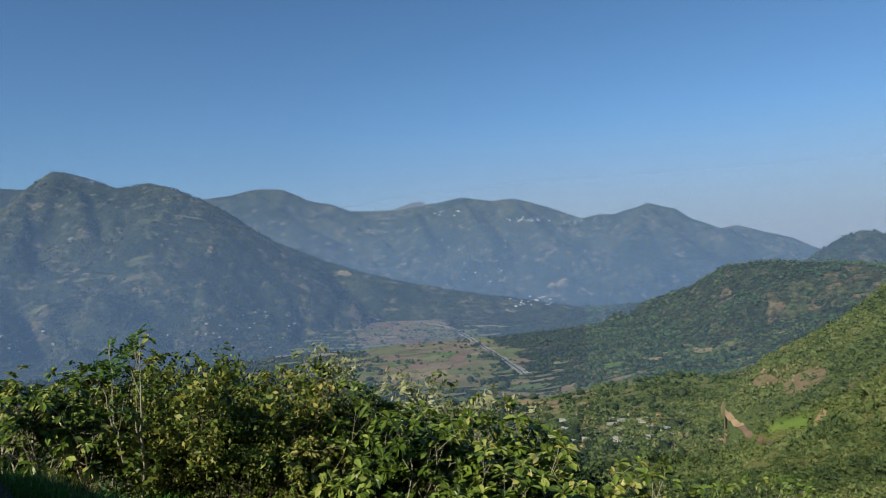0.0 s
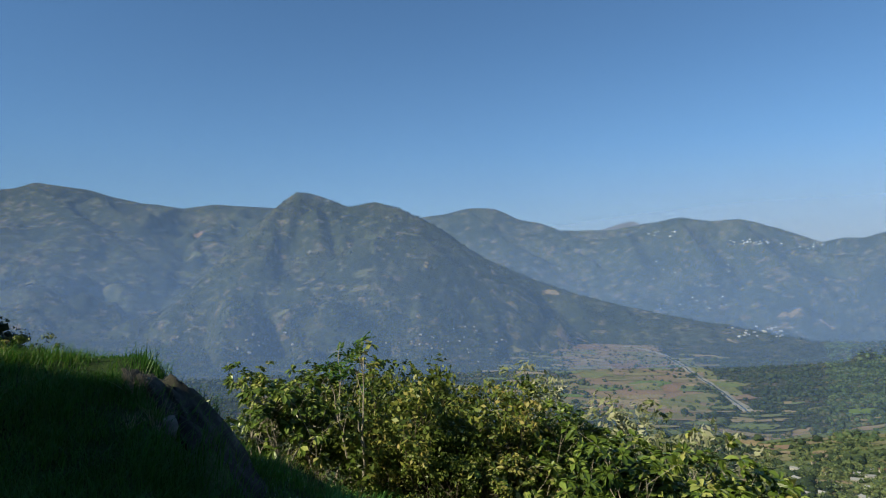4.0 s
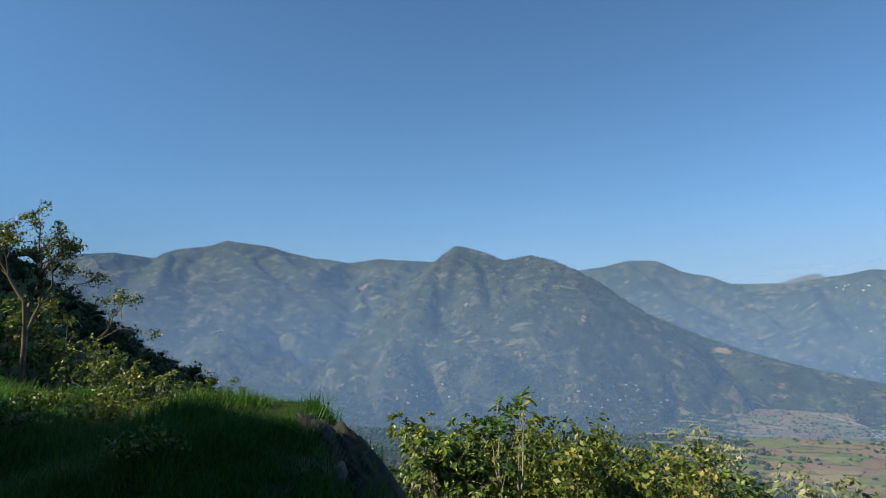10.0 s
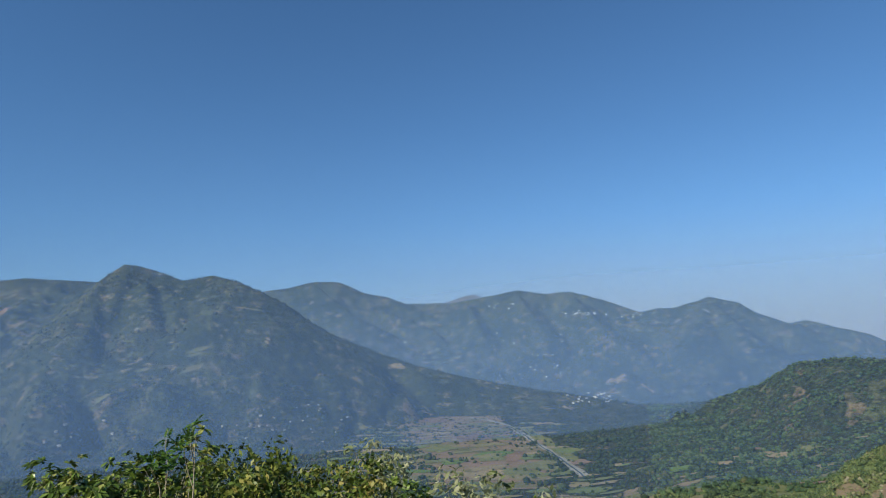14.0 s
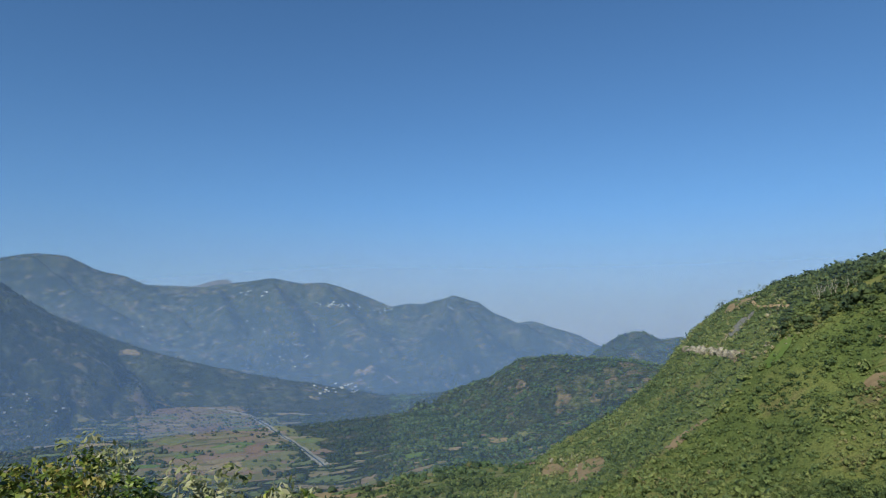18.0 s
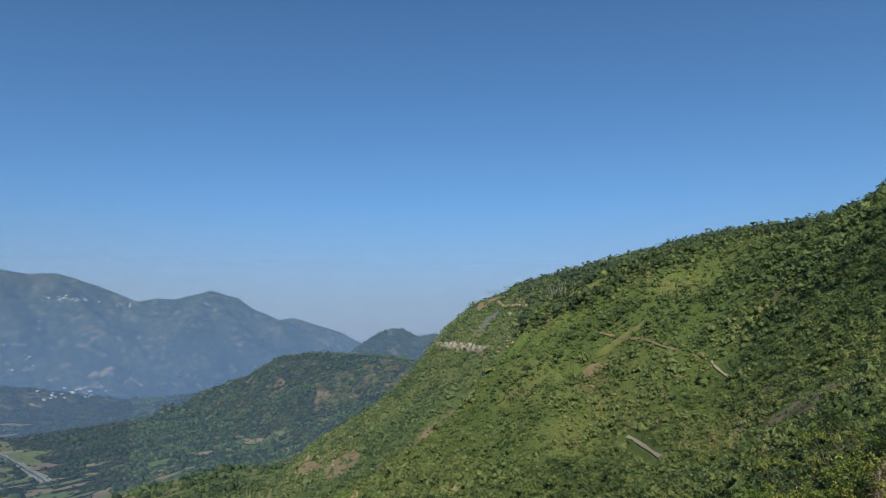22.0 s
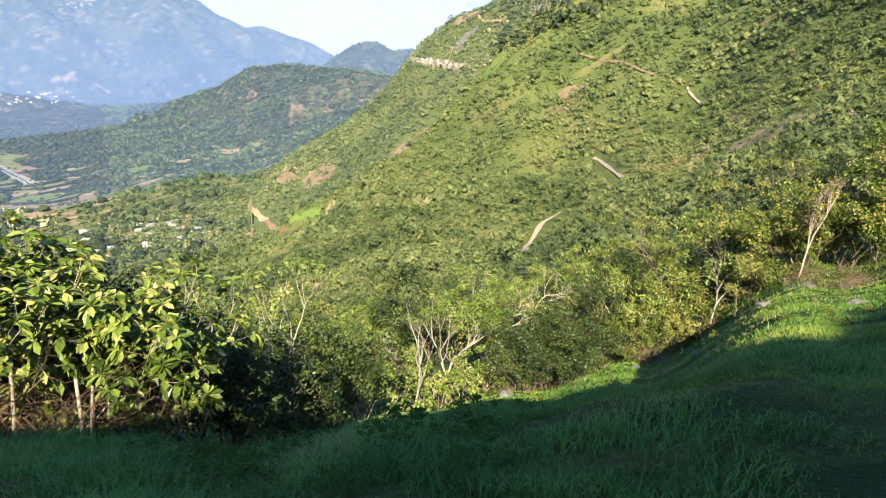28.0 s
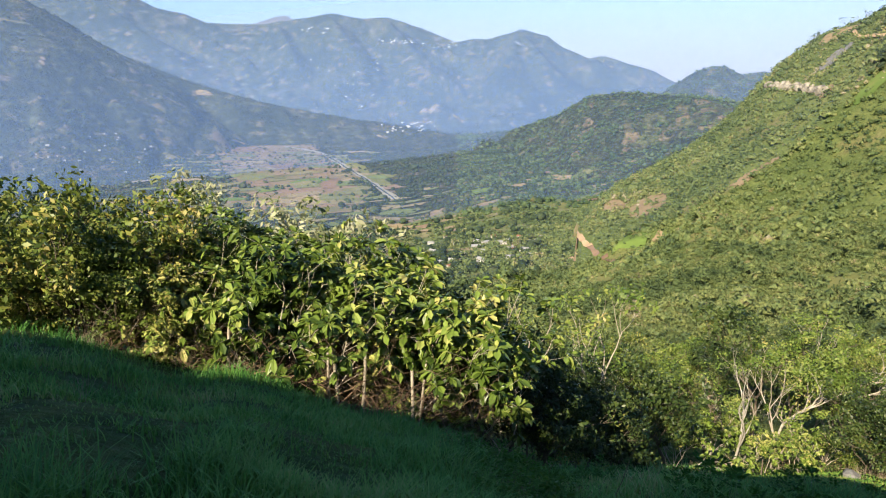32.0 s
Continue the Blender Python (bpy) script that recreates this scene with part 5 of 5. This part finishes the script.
# ---- turf, stones, posts ----
def turf(name, label, bearings, distances, count, tall, seed, clump=0.5, material=GRASS, broad=1.0):
    """Grass blades in tufts over a sector, denser towards the lookout; tall: heights in metres by bearing."""
    g = np.random.default_rng(seed)
    r = np.exp(g.uniform(math.log(distances[0]), math.log(distances[1]), count))
    deg = g.uniform(*bearings, count)
    b = np.radians(deg)
    x, y = r * np.sin(b), r * np.cos(b)
    dense = fbm(x / clump, y / clump, 2, seed) + g.uniform(-0.5, 0.5, count) > -0.25
    x, y, r, deg = x[dense], y[dense], r[dense], deg[dense]
    n = len(x)
    z = height(x, y) - 0.02
    tallness = np.interp(deg, *tall) * g.uniform(0.4, 1.5, n) * np.maximum(0.25, 1 + 1.5 * fbm(x / 0.8, y / 0.8, 3, seed + 1))
    a = g.uniform(0, 2 * np.pi, n)
    lean = np.stack([np.cos(a), np.sin(a), np.zeros(n)], axis=-1) * g.uniform(0.2, 1.2, (n, 1)) + np.array([0.12, 0.05, 0])
    side = np.stack([-np.sin(a), np.cos(a), np.zeros(n)], axis=-1)
    w = (0.0028 + 0.00036 * r)[:, None] * broad
    p = np.stack([x, y, z], axis=-1)
    up = np.array([0, 0, 1.0])
    h = tallness[:, None]
    mid = p + up * h * 0.6 + lean * h * 0.3
    tip = p + up * h * 0.95 + lean * h * 0.95
    v = np.stack([p - side * w, p + side * w, mid + side * w * 0.7, mid - side * w * 0.7, tip], axis=1)
    f = np.array([[0, 1, 2], [0, 2, 3], [3, 2, 4]])
    me = mesh_of(name, v.reshape(-1, 3), (np.arange(n)[:, None, None] * 5 + f[None]).reshape(-1, 3), material)
    return tagged(new(name, me), label, "grass", kind="stuff")


turf("grass", "lush grass, long on the knoll, darkened for its shade", (-86, -28), (3.0, 44), 90000, ((-86, -34, -28), (0.17, 0.16, 0.11)), 61, 0.6)
turf("bank_grass", "lush green grass on the bank before the hedge, grazed short towards the pasture", (-28, 90), (3.0, 44), 190000, ((-28, 14, 40, 90), (0.12, 0.115, 0.08, 0.06)), 64, 0.6, BANK_GRASS, 1.3)


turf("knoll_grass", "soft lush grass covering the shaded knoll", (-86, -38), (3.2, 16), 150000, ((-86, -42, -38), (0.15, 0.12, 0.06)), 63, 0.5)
turf("pasture_grass", "short grazed tussocky grass of the sloping pasture", (36, 92), (5.5, 43), 230000, ((36, 92), (0.055, 0.06)), 62, 0.9, LIT_GRASS, 1.7)


def stone_mesh(seed, size, flat=0.6, detail=2):
    g = np.random.default_rng(seed)
    bm = bmesh.new()
    bmesh.ops.create_icosphere(bm, subdivisions=detail, radius=1.0)
    off = Vector(g.uniform(-50, 50, 3))
    for v in bm.verts:
        n = v.co.normalized()
        k = 1 + 0.35 * noise.noise(n * 1.3 + off) + 0.16 * noise.noise(n * 3.5 + off) + 0.06 * noise.noise(n * 9 + off)
        v.co = Vector((n.x * k * size[0], n.y * k * size[1], n.z * k * size[2]))
    me = bpy.data.meshes.new("stone")
    bm.to_mesh(me)
    bm.free()
    for p in me.polygons:
        p.use_smooth = detail > 2
    me.materials.append(ROCK)
    return me


WHITE_ROCK = surface("white_limestone", [(0.35, (0.12, 0.11, 0.095)), (0.5, (0.3, 0.27, 0.22)), (0.65, (0.46, 0.42, 0.35))], 0.25, 0.8, 0.9, 0.8, 1.0, 0.7)


def stone(name, label, bearing, distance, size, seed, sink=0.3, turn=0.0, detail=2, tilt=(0, 0)):
    at = spot(bearing, distance)
    ob = tagged(new(name, stone_mesh(seed, size, detail=detail)), label, "rock")
    ob.matrix_basis = pose(at.x, at.y, at.z + size[2] * (1 - 2 * sink) * 0.5, tilt[0], tilt[1], turn)
    return ob


# Rock tone lowered for the slab, whose shade is put into the colour.
DARK_ROCK = surface("dark_lichened_rock", [(0.3, (0.018, 0.02, 0.016)), (0.55, (0.05, 0.05, 0.045)), (0.72, (0.12, 0.115, 0.1))], 1.6, 7.0, 0.9, 0.9, 0.06, 0.6)
_slab = tagged(new("boulder", stone_mesh(5, (1.5, 0.9, 0.32), detail=5)), "dark grey weathered rock slab at the end of the grassy knoll", "rock")
_slab.data.materials[0] = DARK_ROCK
_out = Vector((math.sin(radians(-36)), math.cos(radians(-36)), 0))
_side = Vector((_out.y, -_out.x, 0))
_long = _side * math.cos(radians(53)) - Vector((0, 0, math.sin(radians(53))))
_face = _side * math.sin(radians(53)) + Vector((0, 0, math.cos(radians(53))))
_at = _out * 8.0 + Vector((0, 0, EYE - 1.63)) - _face * 0.3 + _long * 0.3
_slab.matrix_basis = Matrix(((_long.x, _out.x, _face.x, _at.x), (_long.y, _out.y, _face.y, _at.y), (_long.z, _out.z, _face.z, _at.z), (0, 0, 0, 1)))
stone("rock", "grey rock half buried in grass", -40.4, 7.2, (0.08, 0.12, 0.14), 4, 0.5, 10, 3)
for _k, (_b, _d, _s) in enumerate(((61.9, 21, 0.22), (45.4, 30, 0.5), (73, 20, 0.3), (66.6, 25, 0.3), (48, 19, 0.2), (51.5, 14.5, 0.13), (44.5, 18, 0.18), (69.5, 33, 0.3), (57, 27, 0.25), (76, 30, 0.35), (40.5, 17, 0.16), (63, 15, 0.14))):
    stone("field_stone", "pale grey stone lying in the pasture", _b, _d, (_s, _s * 0.7, _s * 0.5), 40 + _k, 0.35, _k * 47)


for _k in range(15):
    _b = 36.5 + _k * 0.26
    _d = sight(_b, 0.35 - 0.033 * _k)
    _g = np.random.default_rng(300 + _k)
    _c = stone("cliff_rock", "pale limestone buttress of the cliff band", _b, _d, (4.2 * _g.uniform(0.8, 1.2), 3.0, 5.0 * _g.uniform(0.35, 1.2)), 320 + _k, 0.4, float(-_b + _g.uniform(-25, 25)), 2)
    _c.data.materials[0] = WHITE_ROCK
    tagged(_c, group="cliff band")


def fence_post(bearing, distance, tall, seed, bark=None):
    g = np.random.default_rng(seed)
    at = spot(bearing, distance)
    n = 6
    p = np.stack([np.cumsum(g.normal(0, 0.012, n)), np.cumsum(g.normal(0, 0.012, n)), np.linspace(-0.3, tall, n)], axis=-1)
    v, f = tube(p, 0.032 * g.uniform(0.8, 1.2) * np.linspace(1.1, 0.85, n), 8)
    cap = np.array([[(n - 1) * 8 + k, (n - 1) * 8 + (k + 1) % 8, len(v), len(v)] for k in range(8)])
    v = np.concatenate([v, [p[-1] + (0, 0, 0.02)]])
    ob = tagged(new("fence_post", mesh_of("fence_post", v, np.concatenate([f, cap]), bark or PALE_BARK, True)), "weathered pale wooden fence post at the hedge", "post", "fence posts")
    ob.matrix_basis = pose(*at, float(g.normal(0, 4)), float(g.normal(0, 4)), 0)
    return ob


for _k, (_b, _d, _h) in enumerate(((-8.5, 12.6, 1.5), (0.0, 12.5, 1.8), (0.9, 12.5, 1.6), (3.1, 12.4, 1.6), (7.7, 12.4, 1.4), (8.4, 12.5, 1.5), (21.8, 24.5, 1.6))):
    fence_post(_b, _d, _h, 70 + _k)
for _k in range(16):
    fence_post(36 + _k * 2.5 + (_k % 3) * 0.5, 33.5 + 4.5 * min(1, _k / 12), 0.75 + 0.2 * (_k % 2), 90 + _k, DARK_BARK)


# ---- houses of the valley ----
def house(label, long, deep, tall, wall_colour, roof_colour, seed):
    root = tagged(new("house"), label, "house", "valley houses")
    wall_m = surface("house_wall", [(0.3, wall_colour), (0.7, tuple(c * 0.85 for c in wall_colour))], 0.5, 3, 0.9, 0.2, 0.02)
    roof_m = surface("house_roof", [(0.3, roof_colour), (0.7, tuple(c * 0.8 for c in roof_colour))], 0.5, 3, 0.7, 0.2, 0.02)
    dark = surface("dark_opening", [(0.3, (0.03, 0.03, 0.035)), (0.7, (0.05, 0.05, 0.05))], 0.5, 3, 0.4, 0.1, 0.01)
    bm = bmesh.new()
    bmesh.ops.create_cube(bm, size=1, matrix=Matrix.Translation((0, 0, tall / 2 - 1)) @ Matrix.Diagonal((long, deep, tall + 2, 1)))
    me = bpy.data.meshes.new("wall")
    bm.to_mesh(me)
    bm.free()
    me.materials.append(wall_m)
    wall = piece("wall", me, root)
    r, o = tall + deep * 0.28, 0.5
    v = [(-long / 2 - o, -deep / 2 - o, tall - 0.1), (long / 2 + o, -deep / 2 - o, tall - 0.1), (long / 2 + o, 0, r), (-long / 2 - o, 0, r), (-long / 2 - o, deep / 2 + o, tall - 0.1), (long / 2 + o, deep / 2 + o, tall - 0.1)]
    v += [(a, b, c + 0.25) for a, b, c in v]
    f = [(0, 1, 2, 3), (3, 2, 5, 4), (6, 9, 8, 7), (9, 10, 11, 8), (0, 6, 7, 1), (4, 5, 11, 10), (1, 7, 8, 2), (2, 8, 11, 5), (0, 3, 9, 6), (3, 4, 10, 9)]
    piece("roof", mesh_of("roof", v, f, roof_m), root)
    for k, (x, w, h, z) in enumerate(((-long * 0.28, 1.2, 1.2, 1.7), (long * 0.28, 1.2, 1.2, 1.7), (0, 1.1, 2.1, 1.05))):
        bm = bmesh.new()
        bmesh.ops.create_cube(bm, size=1, matrix=Matrix.Translation((x, -deep / 2 - 0.02, z)) @ Matrix.Diagonal((w, 0.1, h, 1)))
        me = bpy.data.meshes.new("opening")
        bm.to_mesh(me)
        bm.free()
        me.materials.append(dark)
        piece("door" if k == 2 else "window", me, root)
    return root


HOUSES = [house("small white house with a pale sheet roof", 9, 6, 3.2, (0.5, 0.48, 0.44), (0.42, 0.42, 0.41), 1), house("small house with a rusty red roof", 8, 6, 3.0, (0.52, 0.47, 0.4), (0.3, 0.14, 0.09), 2),
          house("long white house with a grey roof", 13, 7, 3.4, (0.52, 0.5, 0.46), (0.34, 0.34, 0.34), 3), house("bright white building with a flat pale roof", 14, 9, 5.5, (0.6, 0.59, 0.56), (0.5, 0.49, 0.47), 4)]
_used = set()


def hamlet(count, bearings, angles, seed, choice=(0, 1, 2, 3), big=1.0):
    g = np.random.default_rng(seed)
    for _ in range(count):
        b, e = float(g.uniform(*bearings)), float(g.uniform(*angles))
        d = sight(b, e)
        at = spot(b, d)
        k = int(choice[int(g.integers(0, len(choice)))])
        m = pose(at.x, at.y, at.z + 0.5, 0, 0, -b + float(g.uniform(-50, 50))) @ Matrix.Scale(big * float(g.uniform(0.8, 1.25)), 4)
        if k in _used:
            copy_thing(HOUSES[k], m).matrix_basis = m
        else:
            _used.add(k)
            HOUSES[k].matrix_basis = m


hamlet(34, (9.5, 19.5), (-15.2, -12.2), 1, (0, 1, 2, 0, 2), 0.62)
hamlet(26, (5.6, 10.2), (-3.3, -2.5), 2, (0, 2, 3), 0.8)
hamlet(34, (-23, -12.5), (-6.0, -2.8), 3, (0, 2, 0, 1), 0.6)
hamlet(22, (5.4, 8.4), (3.9, 4.4), 4, (3, 2), 0.6)
hamlet(12, (9.0, 12.0), (3.5, 4.0), 5, (3, 2), 0.6)
hamlet(40, (-8.0, 5.5), (0.6, 2.8), 6, (3, 2, 0), 0.45)
hamlet(22, (0.0, 5.4), (-1.2, 0.6), 7, (3, 2, 0), 0.45)
hamlet(14, (-36, -29.5), (-5.2, -3.6), 8, (0, 1, 2), 0.8)
hamlet(8, (-1.5, 1.5), (4.6, 5.2), 9, (3, 2), 0.8)


# ---- valley haze, imitated by thin tinted sheets that scatter the daylight ----
HAZE_SHEET, _t, _n, _l, _b = nodes_of("haze_sheet")
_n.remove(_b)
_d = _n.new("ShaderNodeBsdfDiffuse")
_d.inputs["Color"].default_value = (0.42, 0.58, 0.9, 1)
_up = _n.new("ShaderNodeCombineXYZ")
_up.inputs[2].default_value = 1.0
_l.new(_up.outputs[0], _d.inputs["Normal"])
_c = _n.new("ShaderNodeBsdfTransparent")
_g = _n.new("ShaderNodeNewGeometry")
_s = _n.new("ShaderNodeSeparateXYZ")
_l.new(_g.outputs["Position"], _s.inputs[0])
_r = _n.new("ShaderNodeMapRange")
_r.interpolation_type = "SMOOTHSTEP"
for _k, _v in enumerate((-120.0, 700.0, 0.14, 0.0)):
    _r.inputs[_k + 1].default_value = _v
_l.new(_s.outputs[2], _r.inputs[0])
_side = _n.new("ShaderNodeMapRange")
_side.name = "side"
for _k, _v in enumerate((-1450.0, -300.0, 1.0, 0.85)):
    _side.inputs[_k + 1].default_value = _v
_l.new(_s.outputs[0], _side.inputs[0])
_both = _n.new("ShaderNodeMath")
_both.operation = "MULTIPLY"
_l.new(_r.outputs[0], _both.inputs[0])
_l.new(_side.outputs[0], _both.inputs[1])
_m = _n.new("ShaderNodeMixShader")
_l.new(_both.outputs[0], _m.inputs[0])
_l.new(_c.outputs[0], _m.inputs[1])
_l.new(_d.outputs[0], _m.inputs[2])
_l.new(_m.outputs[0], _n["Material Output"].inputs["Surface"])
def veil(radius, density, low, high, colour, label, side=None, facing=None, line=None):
    """A thin upright tinted sheet that imitates haze round the valley, densest low down."""
    m = HAZE_SHEET.copy()
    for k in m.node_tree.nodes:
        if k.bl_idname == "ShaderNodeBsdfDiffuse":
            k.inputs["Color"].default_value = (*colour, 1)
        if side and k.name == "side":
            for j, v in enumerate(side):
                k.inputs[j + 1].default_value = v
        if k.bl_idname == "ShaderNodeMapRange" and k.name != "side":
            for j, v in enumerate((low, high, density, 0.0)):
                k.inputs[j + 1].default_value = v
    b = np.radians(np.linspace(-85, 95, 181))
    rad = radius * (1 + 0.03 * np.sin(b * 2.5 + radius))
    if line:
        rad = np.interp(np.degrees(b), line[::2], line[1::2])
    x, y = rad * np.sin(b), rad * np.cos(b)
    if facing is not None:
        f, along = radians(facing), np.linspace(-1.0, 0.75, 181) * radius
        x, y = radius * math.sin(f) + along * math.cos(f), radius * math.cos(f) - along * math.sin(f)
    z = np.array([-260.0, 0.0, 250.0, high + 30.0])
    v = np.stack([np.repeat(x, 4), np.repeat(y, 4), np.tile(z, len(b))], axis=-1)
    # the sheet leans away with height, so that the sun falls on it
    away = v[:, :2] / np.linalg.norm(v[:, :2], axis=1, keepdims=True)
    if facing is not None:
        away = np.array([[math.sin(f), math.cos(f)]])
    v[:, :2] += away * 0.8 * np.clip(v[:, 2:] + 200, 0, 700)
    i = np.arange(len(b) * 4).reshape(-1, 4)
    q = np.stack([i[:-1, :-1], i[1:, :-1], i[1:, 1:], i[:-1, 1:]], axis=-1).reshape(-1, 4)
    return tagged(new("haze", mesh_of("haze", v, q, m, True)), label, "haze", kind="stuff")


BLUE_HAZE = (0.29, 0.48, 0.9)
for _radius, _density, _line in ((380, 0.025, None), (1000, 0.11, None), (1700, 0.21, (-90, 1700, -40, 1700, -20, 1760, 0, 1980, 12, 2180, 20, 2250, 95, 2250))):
    veil(_radius, _density, -150.0, 1000.0, BLUE_HAZE, "thin bluish sheet that stands for haze over the valley", line=_line)
# one more sheet on the left, added to brighten the dark mountains
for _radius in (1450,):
    veil(_radius, 0.13, -150.0, 560.0, BLUE_HAZE, "added blue haze sheet that lightens the shaded mountains", (-1300.0, 0.0, 1.0, 0.0), -40.0)
veil(2800, 0.24, -150.0, 1300.0, BLUE_HAZE, "thin bluish haze sheet in front of the farthest range", (-1900.0, -800.0, 0.3, 1.0), line=(-40, 2800, -16, 2800, -8, 2900, 0, 2960, 40, 2960))
veil(4390, 0.9, 60.0, 1150.0, (0.4, 0.41, 0.5), "pale sheet that stands for haze along the far horizon", (-2200.0, 600.0, 0.4, 1.0))
